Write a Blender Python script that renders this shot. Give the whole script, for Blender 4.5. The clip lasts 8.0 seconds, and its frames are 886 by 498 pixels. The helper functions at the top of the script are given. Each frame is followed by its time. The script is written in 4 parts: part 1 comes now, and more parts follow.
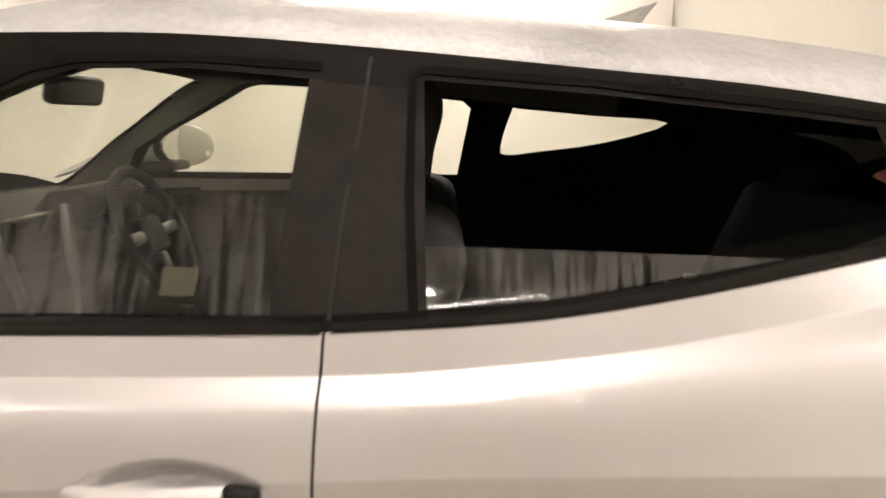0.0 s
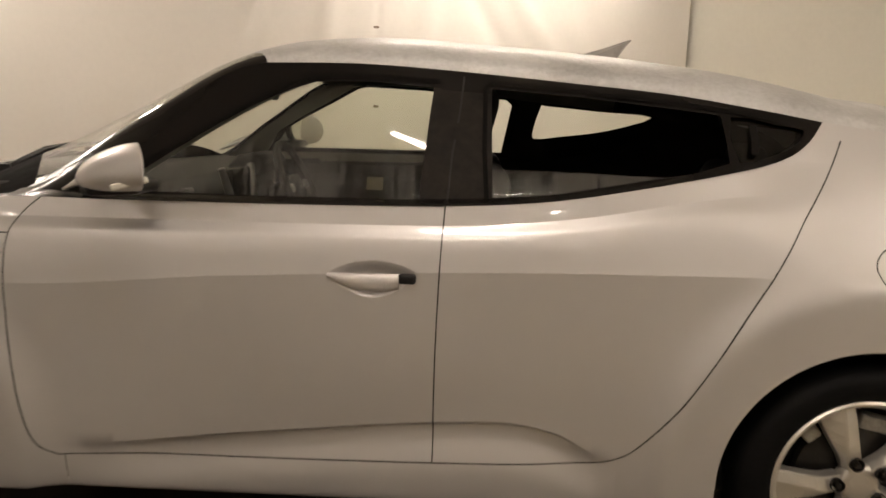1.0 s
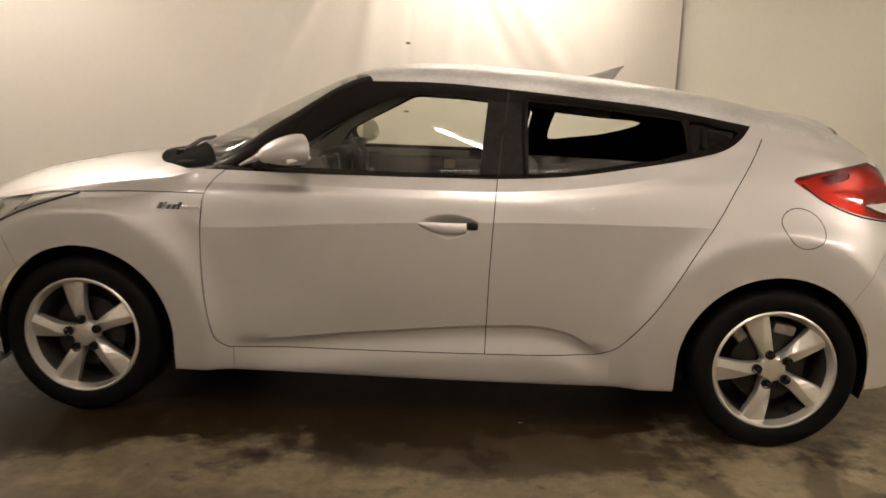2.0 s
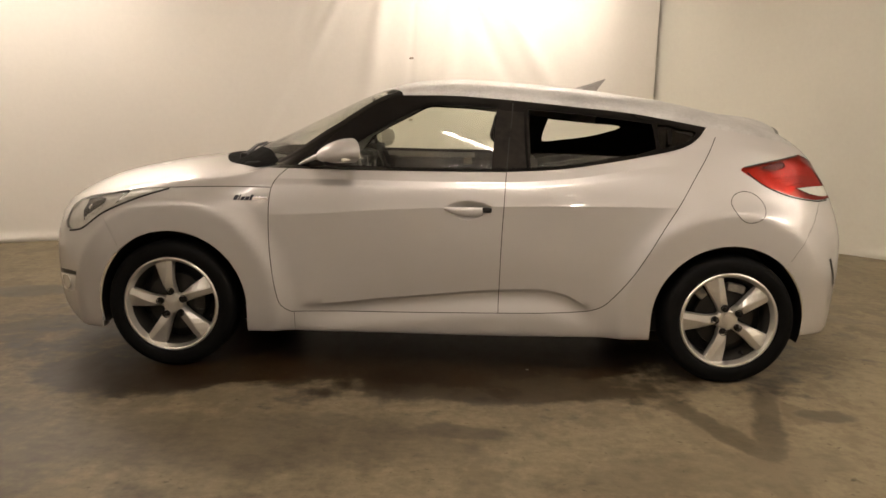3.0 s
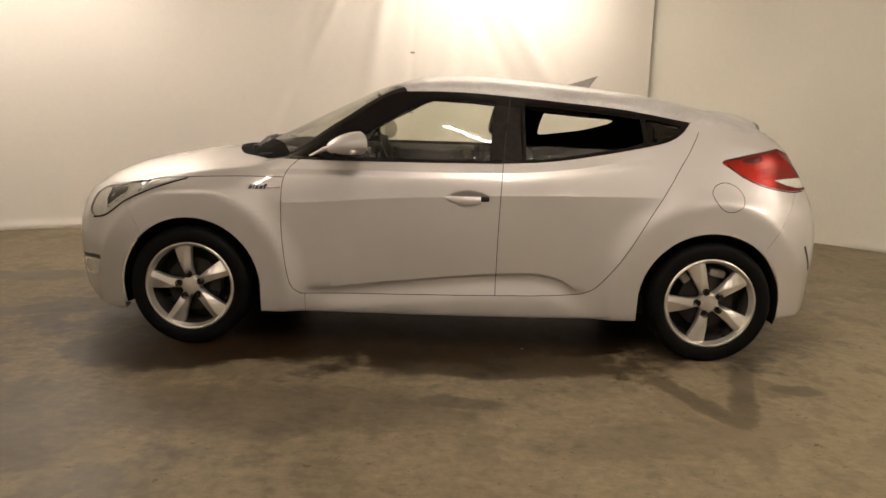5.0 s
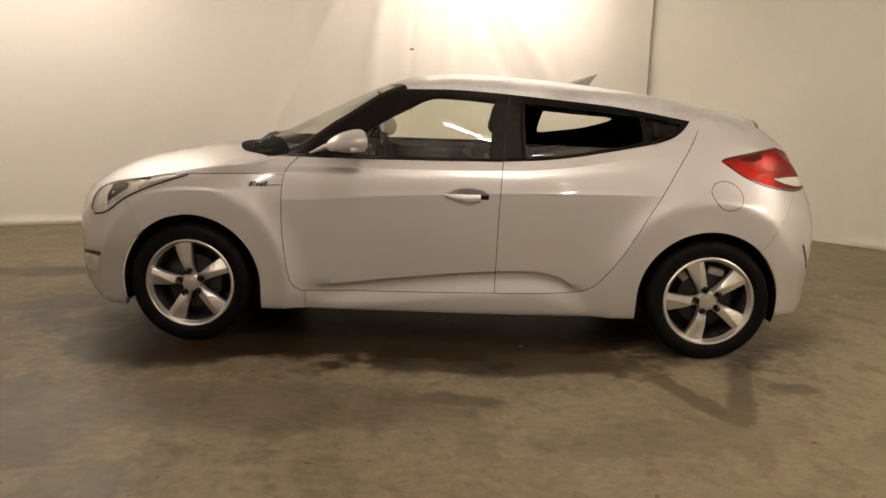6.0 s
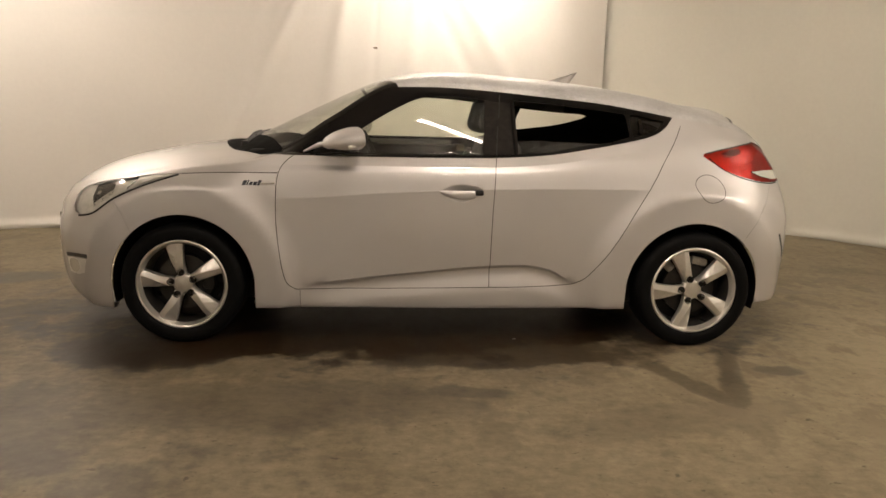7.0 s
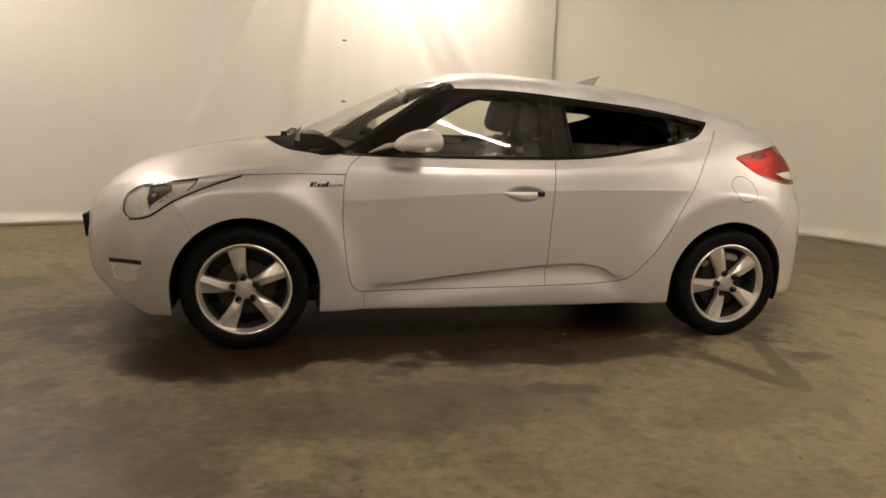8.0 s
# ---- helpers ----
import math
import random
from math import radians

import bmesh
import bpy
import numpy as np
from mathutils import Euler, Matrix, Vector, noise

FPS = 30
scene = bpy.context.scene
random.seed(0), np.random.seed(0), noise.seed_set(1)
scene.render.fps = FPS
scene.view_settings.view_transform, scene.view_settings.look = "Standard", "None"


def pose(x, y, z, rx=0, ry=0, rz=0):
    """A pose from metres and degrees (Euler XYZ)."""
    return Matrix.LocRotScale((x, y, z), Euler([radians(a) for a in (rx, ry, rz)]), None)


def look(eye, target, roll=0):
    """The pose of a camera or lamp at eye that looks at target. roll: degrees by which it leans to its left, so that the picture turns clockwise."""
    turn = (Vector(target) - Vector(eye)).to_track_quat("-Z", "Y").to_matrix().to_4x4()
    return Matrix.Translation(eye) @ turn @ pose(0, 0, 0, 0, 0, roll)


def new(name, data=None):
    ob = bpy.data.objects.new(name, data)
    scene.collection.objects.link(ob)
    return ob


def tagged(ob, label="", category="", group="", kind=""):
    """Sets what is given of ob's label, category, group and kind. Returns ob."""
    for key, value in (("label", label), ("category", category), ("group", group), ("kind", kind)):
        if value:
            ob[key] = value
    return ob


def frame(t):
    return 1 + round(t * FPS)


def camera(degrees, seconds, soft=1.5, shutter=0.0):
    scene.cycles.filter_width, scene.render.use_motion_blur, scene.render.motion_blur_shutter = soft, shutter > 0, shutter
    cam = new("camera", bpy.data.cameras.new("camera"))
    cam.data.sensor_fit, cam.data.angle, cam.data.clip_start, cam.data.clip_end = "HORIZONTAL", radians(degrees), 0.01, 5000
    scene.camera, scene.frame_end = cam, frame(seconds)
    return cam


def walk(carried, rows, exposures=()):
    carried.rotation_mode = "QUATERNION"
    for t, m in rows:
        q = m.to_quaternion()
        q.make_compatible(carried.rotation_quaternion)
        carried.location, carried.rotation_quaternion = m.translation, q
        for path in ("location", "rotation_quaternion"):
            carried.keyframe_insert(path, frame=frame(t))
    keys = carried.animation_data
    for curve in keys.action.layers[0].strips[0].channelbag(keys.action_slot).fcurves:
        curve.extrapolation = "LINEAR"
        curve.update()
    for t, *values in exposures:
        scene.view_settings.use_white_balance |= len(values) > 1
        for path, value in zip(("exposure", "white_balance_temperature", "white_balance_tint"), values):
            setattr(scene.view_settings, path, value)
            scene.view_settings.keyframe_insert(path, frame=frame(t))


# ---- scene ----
cam = camera(62.7, 8.0, 1.6, 0.3)
PATH = [
    (0, (0.392, -1.62, 1.215), (0.396, 0.349, 0.866), 0.7),
    (0.3, (0.378, -1.895, 1.21), (0.32, 0.066, 0.822), -0.7),
    (0.5, (0.393, -2.107, 1.209), (0.293, -0.143, 0.846), 0.4),
    (1, (0.335, -2.604, 1.187), (0.248, -0.637, 0.834), 1.5),
    (1.5, (0.237, -3.061, 1.167), (0.172, -1.096, 0.801), 1.3),
    (2, (0.18, -3.534, 1.168), (0.097, -1.564, 0.829), 2.2),
    (2.2, (0.119, -3.704, 1.158), (0.081, -1.73, 0.842), 2.3),
    (3.3, (0.057, -4.35, 1.148), (-0.006, -2.376, 0.832), 1.0),
    (3.5, (0.058, -4.398, 1.169), (-0.019, -2.426, 0.844), 1.1),
    (4, (0.036, -4.476, 1.179), (-0.016, -2.506, 0.837), 1.1),
    (4.5, (0.034, -4.483, 1.177), (-0.003, -2.512, 0.834), 1.6),
    (4.7, (0.048, -4.48, 1.167), (0.007, -2.51, 0.828), 1.6),
    (5.8, (0.052, -4.486, 1.159), (0.006, -2.516, 0.816), 1.7),
    (6, (0.041, -4.49, 1.172), (0.003, -2.521, 0.822), 1.8),
    (6.5, (0.028, -4.488, 1.17), (0.0, -2.519, 0.816), 1.5),
    (7, (-0.239, -4.533, 1.154), (-0.114, -2.567, 0.807), 1.5),
    (7.5, (-0.658, -4.515, 1.172), (-0.376, -2.568, 0.817), 2.4),
    (8, (-1.165, -4.444, 1.193), (-0.723, -2.529, 0.826), 2.4),
]
walk(cam, [(t, look(eye, target, roll)) for t, eye, target, roll in PATH],
     [(0, 0.98, 6000, 10), (0.3, 0.36, 6350, 10), (0.6, 0.14, 6500, 10), (1.0, 0.04, 6500, 10), (2.0, 0.14, 6500, 10), (3.5, 0.21, 6550, 10), (8.0, 0.19, 6550, 10)])

# ---- light ----
world = bpy.data.worlds.new("world")
world.use_nodes = True
world.node_tree.nodes["Background"].inputs[0].default_value = (1.0, 0.86, 0.66, 1)
world.node_tree.nodes["Background"].inputs[1].default_value = 0.02
scene.world = world
LAMP = (1.0, 0.86, 0.735)


# ---- materials ----
def material(name, colour, rough=0.5, metal=0.0, vary=0.08, scale=6.0, fine=60.0, bump=0.0, coat=0.0, spec=0.5):
    """A surface with large and fine variation of tone and gloss, and a fine relief."""
    m = bpy.data.materials.new(name)
    m.use_nodes = True
    t = m.node_tree
    b = t.nodes["Principled BSDF"]
    b.inputs["Roughness"].default_value, b.inputs["Metallic"].default_value = rough, metal
    b.inputs["Specular IOR Level"].default_value = spec
    b.inputs["Coat Weight"].default_value, b.inputs["Coat Roughness"].default_value = coat, 0.025
    pos = t.nodes.new("ShaderNodeTexCoord")
    big, small = t.nodes.new("ShaderNodeTexNoise"), t.nodes.new("ShaderNodeTexNoise")
    for n, s in ((big, scale), (small, fine)):
        n.inputs["Scale"].default_value, n.inputs["Detail"].default_value = s, 4
        t.links.new(pos.outputs["Object"], n.inputs["Vector"])
    mix = t.nodes.new("ShaderNodeMath")
    mix.operation = "MULTIPLY_ADD"
    mix.inputs[1].default_value = 0.5
    t.links.new(small.outputs[0], mix.inputs[0])
    t.links.new(big.outputs[0], mix.inputs[2])
    ramp = t.nodes.new("ShaderNodeValToRGB")
    ramp.color_ramp.elements[0].position, ramp.color_ramp.elements[1].position = 0.45, 1.05
    ramp.color_ramp.elements[0].color = (*[c * (1 - vary) for c in colour], 1)
    ramp.color_ramp.elements[1].color = (*[min(1, c * (1 + vary)) for c in colour], 1)
    t.links.new(mix.outputs[0], ramp.inputs[0])
    t.links.new(ramp.outputs[0], b.inputs["Base Color"])
    r = t.nodes.new("ShaderNodeMapRange")
    r.inputs[1].default_value, r.inputs[2].default_value = 0.45, 1.05
    r.inputs[3].default_value, r.inputs[4].default_value = rough * 0.85, min(1, rough * 1.2)
    t.links.new(mix.outputs[0], r.inputs[0])
    t.links.new(r.outputs[0], b.inputs["Roughness"])
    if bump:
        n = t.nodes.new("ShaderNodeBump")
        n.inputs["Strength"].default_value, n.inputs["Distance"].default_value = bump, 0.004
        t.links.new(small.outputs[0], n.inputs["Height"])
        t.links.new(n.outputs[0], b.inputs["Normal"])
    return m


def glass(name, tint=(0.9, 0.93, 0.9), rough=0.0, haze=0.0):
    """Thin window glass: clear with a mirror sheen, and run-down water marks that catch the light."""
    m = bpy.data.materials.new(name)
    m.use_nodes = True
    t = m.node_tree
    t.nodes.remove(t.nodes["Principled BSDF"])
    out = t.nodes["Material Output"]
    clear, shine, mix, fres = (t.nodes.new("ShaderNode" + k) for k in ("BsdfTransparent", "BsdfGlossy", "MixShader", "LayerWeight"))
    fifth, bias = t.nodes.new("ShaderNodeMath"), t.nodes.new("ShaderNodeMath")
    clear.inputs[0].default_value = (*tint, 1)
    shine.inputs["Roughness"].default_value = rough
    fres.inputs["Blend"].default_value = 0.5
    fifth.operation, bias.operation = "POWER", "MULTIPLY_ADD"
    fifth.inputs[1].default_value, bias.inputs[1].default_value, bias.inputs[2].default_value = 5, 0.95, 0.05
    t.links.new(fres.outputs["Facing"], fifth.inputs[0])
    t.links.new(fifth.outputs[0], bias.inputs[0])
    t.links.new(bias.outputs[0], mix.inputs[0])
    t.links.new(clear.outputs[0], mix.inputs[1])
    t.links.new(shine.outputs[0], mix.inputs[2])
    last = mix
    if haze:
        pos, stretch, drip, spots, ramp, film, dull, full = (t.nodes.new("ShaderNode" + k) for k in (
            "TexCoord", "Mapping", "TexNoise", "TexNoise", "ValToRGB", "MixShader", "BsdfDiffuse", "Math"))
        stretch.inputs["Scale"].default_value = (95, 0, 7)
        t.links.new(pos.outputs["Object"], stretch.inputs["Vector"])
        t.links.new(stretch.outputs[0], drip.inputs["Vector"])
        t.links.new(pos.outputs["Object"], spots.inputs["Vector"])
        drip.inputs["Scale"].default_value, drip.inputs["Detail"].default_value = 1.0, 3
        spots.inputs["Scale"].default_value, spots.inputs["Detail"].default_value = 4, 5
        full.operation = "MULTIPLY"
        # the runs gather on the lower half of the pane
        split, low, gather = (t.nodes.new("ShaderNode" + k) for k in ("SeparateXYZ", "MapRange", "Math"))
        gather.operation = "MULTIPLY"
        low.inputs[1].default_value, low.inputs[2].default_value, low.inputs[3].default_value, low.inputs[4].default_value = 1.16, 1.03, 0.12, 1.0
        t.links.new(pos.outputs["Object"], split.inputs[0])
        t.links.new(split.outputs["Z"], low.inputs[0])
        t.links.new(drip.outputs[0], full.inputs[0])
        t.links.new(spots.outputs[0], full.inputs[1])
        ramp.color_ramp.elements[0].position, ramp.color_ramp.elements[1].position = 0.21, 0.30
        ramp.color_ramp.elements[0].color, ramp.color_ramp.elements[1].color = (haze * 0.18,) * 3 + (1,), (haze * 3.6,) * 3 + (1,)
        t.links.new(full.outputs[0], ramp.inputs[0])
        dull.inputs[0].default_value = (0.75, 0.74, 0.70, 1)
        t.links.new(ramp.outputs[0], gather.inputs[0])
        t.links.new(low.outputs[0], gather.inputs[1])
        t.links.new(gather.outputs[0], film.inputs[0])
        t.links.new(mix.outputs[0], film.inputs[1])
        t.links.new(dull.outputs[0], film.inputs[2])
        last = film
    t.links.new(last.outputs[0], out.inputs[0])
    return m


def emitter(name, colour, strength):
    m = bpy.data.materials.new(name)
    m.use_nodes = True
    b = m.node_tree.nodes["Principled BSDF"]
    b.inputs["Emission Color"].default_value, b.inputs["Emission Strength"].default_value = (*colour, 1), strength
    return m


PAINT = material("silver_paint", (0.618, 0.603, 0.600), 0.42, 0.54, 0.03, 2.0, 900.0, 0.02, coat=1.0)
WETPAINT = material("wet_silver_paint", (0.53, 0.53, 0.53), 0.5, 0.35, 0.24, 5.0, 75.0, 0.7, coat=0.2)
BLACK = material("black_trim", (0.010, 0.009, 0.009), 0.4, 0, 0.2, 8, 200, 0.05, spec=0.25)
GLOSSBLACK = material("gloss_black_pillar", (0.008, 0.007, 0.0065), 0.14, 0, 0.1, 14, 180, 0.0, spec=0.15)
SATIN = material("satin_pillar_cover", (0.011, 0.0088, 0.0072), 0.55, 0, 0.7, 14, 50, 0.02, spec=0.09)
PILLAR = material("pillar_edge_black", (0.010, 0.009, 0.0085), 0.12, 0, 0.1, 14, 180, 0.0, spec=0.4)
MATT = material("matt_black_plastic", (0.005, 0.0045, 0.004), 0.8, 0, 0.3, 20, 120, 0.1, spec=0.05)
BOLT = material("dark_bolt", (0.014, 0.012, 0.010), 0.45, 0.3, 0.2, 60, 200)
SEAM = material("dark_gap", (0.008, 0.007, 0.006), 0.8)
RUBBER = material("tyre_rubber", (0.004, 0.004, 0.004), 0.6, 0, 0.3, 9, 120, 0.2, spec=0.1)
DARKALLOY = material("dark_alloy", (0.045, 0.042, 0.038), 0.5, 0.4, 0.25, 14, 90, 0.1)
ALLOY = material("alloy", (0.70, 0.68, 0.64), 0.33, 0.8, 0.06, 9, 150, 0.03)
STEEL = material("brake_steel", (0.035, 0.033, 0.03), 0.45, 0.6, 0.2, 20, 140, 0.1)
CHROME = material("chrome", (0.8, 0.8, 0.8), 0.1, 1.0, 0.03)
TRIM = material("interior_trim", (0.021, 0.020, 0.0185), 0.75, 0, 0.15, 12, 260, 0.03, spec=0.2)
LINER = material("headliner", (0.22, 0.215, 0.18), 0.9, 0, 0.06, 10, 300, 0.1)
FABRIC = material("seat_fabric", (0.019, 0.018, 0.017), 0.9, 0, 0.2, 20, 400, 0.3)
GLASS = glass("window_glass", (0.95, 0.965, 0.92))
WETGLASS = glass("wet_window_glass", (0.86, 0.88, 0.81), haze=0.023)
TINTED = glass("dark_glass", (0.22, 0.22, 0.21))
GREYWALL = material("grey_wall", (0.40, 0.37, 0.32), 0.8, 0, 0.12, 1.5, 30, 0.1)
DULLWALL = material("pale_ceiling", (0.72, 0.68, 0.61), 0.8, 0, 0.12, 1.5, 30, 0.1)
# darker, slightly greener than white_sheet; used for the right sheet
DARKCLOTH = material("darker_sheet", (0.66, 0.645, 0.575), 0.75, 0, 0.05, 0.7, 25, 0.05)
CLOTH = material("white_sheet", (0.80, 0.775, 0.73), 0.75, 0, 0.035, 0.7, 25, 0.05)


def concrete():
    """Power-floated concrete: mottled, with darker wet patches, shade painted under the car, tyre marks and faint
    trowel streaks.
    """
    m = bpy.data.materials.new("wet_concrete")
    m.use_nodes = True
    t = m.node_tree
    b = t.nodes["Principled BSDF"]
    pos = t.nodes.new("ShaderNodeTexCoord")

    def noise_at(scale, detail, stretch=(1, 1, 1), rough=0.6):
        n, mp = t.nodes.new("ShaderNodeTexNoise"), t.nodes.new("ShaderNodeMapping")
        mp.inputs["Scale"].default_value = stretch
        n.inputs["Scale"].default_value, n.inputs["Detail"].default_value, n.inputs["Roughness"].default_value = scale, detail, rough
        t.links.new(pos.outputs["Object"], mp.inputs["Vector"])
        t.links.new(mp.outputs[0], n.inputs["Vector"])
        return n.outputs[0]

    def maths(op, p, q, c=None):
        n = t.nodes.new("ShaderNodeMath")
        n.operation = op
        for i, v in enumerate((p, q) if c is None else (p, q, c)):
            if isinstance(v, (int, float)):
                n.inputs[i].default_value = v
            else:
                t.links.new(v, n.inputs[i])
        return n.outputs[0]

    def ranged(v, lo, hi, a=0.0, b=1.0):
        n = t.nodes.new("ShaderNodeMapRange")
        n.interpolation_type = "SMOOTHSTEP"
        for i, c in enumerate((lo, hi, a, b)):
            n.inputs[i + 1].default_value = c
        t.links.new(v, n.inputs[0])
        return n.outputs[0]
    broad, mid, fine = noise_at(0.55, 3), noise_at(2.6, 9, (1.25, 0.75, 1), 0.66), noise_at(38, 4)
    warp = maths("MULTIPLY_ADD", noise_at(14, 6), 0.55, maths("MULTIPLY_ADD", noise_at(2.7, 6), 1.1, -0.33))
    # wet patches, marks, painted under-car shade: x, y, half-lengths, turn, strength
    # (-2.9, -2.3) is a broad darkening of the near-left floor
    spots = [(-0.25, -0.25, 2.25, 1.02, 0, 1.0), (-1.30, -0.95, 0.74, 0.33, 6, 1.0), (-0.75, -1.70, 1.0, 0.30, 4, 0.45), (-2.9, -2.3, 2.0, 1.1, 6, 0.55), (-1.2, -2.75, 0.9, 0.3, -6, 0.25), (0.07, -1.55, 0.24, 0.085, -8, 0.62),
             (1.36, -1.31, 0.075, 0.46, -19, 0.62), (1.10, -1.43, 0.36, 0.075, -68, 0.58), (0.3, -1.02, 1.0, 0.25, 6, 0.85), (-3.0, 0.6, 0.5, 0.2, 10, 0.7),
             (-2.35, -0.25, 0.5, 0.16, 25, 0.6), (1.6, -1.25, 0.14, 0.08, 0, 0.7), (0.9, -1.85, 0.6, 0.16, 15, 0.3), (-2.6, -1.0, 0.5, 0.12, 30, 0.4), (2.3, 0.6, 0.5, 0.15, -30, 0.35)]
    # wet holds the damp patches and the car's shade painted as the first spot
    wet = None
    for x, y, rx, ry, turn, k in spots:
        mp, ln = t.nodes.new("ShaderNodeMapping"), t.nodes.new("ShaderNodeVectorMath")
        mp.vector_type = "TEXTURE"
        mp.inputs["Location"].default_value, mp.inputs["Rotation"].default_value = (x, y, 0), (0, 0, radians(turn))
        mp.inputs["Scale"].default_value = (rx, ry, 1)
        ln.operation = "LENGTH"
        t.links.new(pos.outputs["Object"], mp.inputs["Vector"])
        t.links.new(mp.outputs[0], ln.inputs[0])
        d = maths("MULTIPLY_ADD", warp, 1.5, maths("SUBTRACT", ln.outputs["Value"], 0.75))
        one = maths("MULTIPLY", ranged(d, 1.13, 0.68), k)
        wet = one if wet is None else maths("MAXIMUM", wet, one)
    clouds, dots = noise_at(7.0, 9, (1.3, 0.7, 1), 0.70), noise_at(15, 4)
    blots = maths("MULTIPLY", ranged(mid, 0.49, 0.60), maths("MULTIPLY", ranged(broad, 0.34, 0.56), 0.42))
    blots = maths("MAXIMUM", blots, maths("MULTIPLY", ranged(clouds, 0.53, 0.62), maths("MULTIPLY", ranged(broad, 0.66, 0.42), 0.26)))
    blots = maths("MAXIMUM", blots, maths("MULTIPLY", ranged(dots, 0.645, 0.70), 0.6))
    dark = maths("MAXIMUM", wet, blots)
    brushed = noise_at(17, 7, (0.85, 1.25, 1), 0.72)
    tone = maths("MULTIPLY_ADD", brushed, 0.26, maths("MULTIPLY_ADD", broad, 0.22, maths("MULTIPLY_ADD", mid, 0.28, maths("MULTIPLY", clouds, 0.24))))
    flecks = noise_at(34, 3, (0.7, 1.3, 1))
    blots = maths("MAXIMUM", blots, maths("MULTIPLY", ranged(flecks, 0.655, 0.70), 0.55))
    dark = maths("MAXIMUM", dark, blots)
    # a broad paler stretch on the right
    mp, ln = t.nodes.new("ShaderNodeMapping"), t.nodes.new("ShaderNodeVectorMath")
    mp.vector_type, ln.operation = "TEXTURE", "LENGTH"
    mp.inputs["Location"].default_value, mp.inputs["Scale"].default_value = (2.2, -1.6, 0), (2.1, 1.9, 1)
    t.links.new(pos.outputs["Object"], mp.inputs["Vector"])
    t.links.new(mp.outputs[0], ln.inputs[0])
    tone = maths("MULTIPLY_ADD", ranged(maths("MULTIPLY_ADD", warp, 0.5, ln.outputs["Value"]), 1.3, 0.5), 0.075, tone)
    ramp = t.nodes.new("ShaderNodeValToRGB")
    ramp.color_ramp.elements[0].position, ramp.color_ramp.elements[1].position = 0.42, 0.60
    ramp.color_ramp.elements[0].color, ramp.color_ramp.elements[1].color = (0.122, 0.097, 0.058, 1), (0.298, 0.248, 0.162, 1)
    t.links.new(tone, ramp.inputs[0])
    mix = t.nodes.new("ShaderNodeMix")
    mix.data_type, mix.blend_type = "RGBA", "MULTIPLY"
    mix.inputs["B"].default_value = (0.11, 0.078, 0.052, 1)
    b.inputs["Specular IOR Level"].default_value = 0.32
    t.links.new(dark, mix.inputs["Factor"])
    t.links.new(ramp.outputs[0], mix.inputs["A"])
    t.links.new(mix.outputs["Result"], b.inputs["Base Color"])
    t.links.new(maths("MULTIPLY_ADD", wet, -0.20, maths("MULTIPLY_ADD", clouds, 0.26, 0.44)), b.inputs["Roughness"])
    bump = t.nodes.new("ShaderNodeBump")
    bump.inputs["Strength"].default_value, bump.inputs["Distance"].default_value = 0.06, 0.003
    t.links.new(clouds, bump.inputs["Height"])
    t.links.new(bump.outputs[0], b.inputs["Normal"])
    return m


CONCRETE = concrete()
REDLENS = glass("red_lens", (0.62, 0.030, 0.014), 0.03)
TAILDARK = material("tail_chamber", (0.16, 0.12, 0.10), 0.5, 0, 0.3, 20, 90)
TAILBOWL = material("tail_bowl", (0.62, 0.55, 0.46), 0.35, 0.45, 0.25, 9, 70)
CLEARLENS = material("pale_lens", (0.7, 0.68, 0.62), 0.12, 0, 0.1, 20, 60, coat=1)
SILVERTRIM = material("silver_trim", (0.2, 0.195, 0.185), 0.4, 0.5)


# ---- mesh helpers ----
def part(name, bm, mat, parent=None, label="", smooth=True, m=None):
    me = bpy.data.meshes.new(name)
    if m is not None:
        bm.transform(m)
    bm.to_mesh(me)
    bm.free()
    if smooth:
        me.polygons.foreach_set("use_smooth", [True] * len(me.polygons))
        me.set_sharp_from_angle(angle=radians(38))
    me.materials.append(mat)
    ob = new(name, me)
    ob.parent = parent
    return tagged(ob, label=label)


def empty(name, place, label, category, group=""):
    ob = new(name)
    ob.location = place
    ob.empty_display_size = 0.1
    return tagged(ob, label, category, group)


def box(size, at=(0, 0, 0), bevel=0.0, rot=None, seg=2):
    bm = bmesh.new()
    bmesh.ops.create_cube(bm, size=1)
    bm.transform(Matrix.Diagonal((*size, 1)))
    if bevel:
        bmesh.ops.bevel(bm, geom=bm.edges[:], offset=bevel, segments=seg, affect="EDGES", profile=0.5)
    bm.transform(Matrix.Translation(at) @ (rot or Matrix()))
    return bm


def lathe(profile, n=48, axis="y"):
    """Turns (radius, along) pairs about an axis."""
    bm = bmesh.new()
    rings = []
    for k in range(n):
        a = 2 * math.pi * k / n
        rings.append([bm.verts.new((r * math.cos(a), h, r * math.sin(a))) for r, h in profile])
    for k in range(n):
        p, q = rings[k], rings[(k + 1) % n]
        for i in range(len(profile) - 1):
            bm.faces.new((p[i], p[i + 1], q[i + 1], q[i]))
    bmesh.ops.remove_doubles(bm, verts=bm.verts, dist=1e-5)
    bmesh.ops.recalc_face_normals(bm, faces=bm.faces)
    if axis == "z":
        bm.transform(pose(0, 0, 0, 90))
    return bm


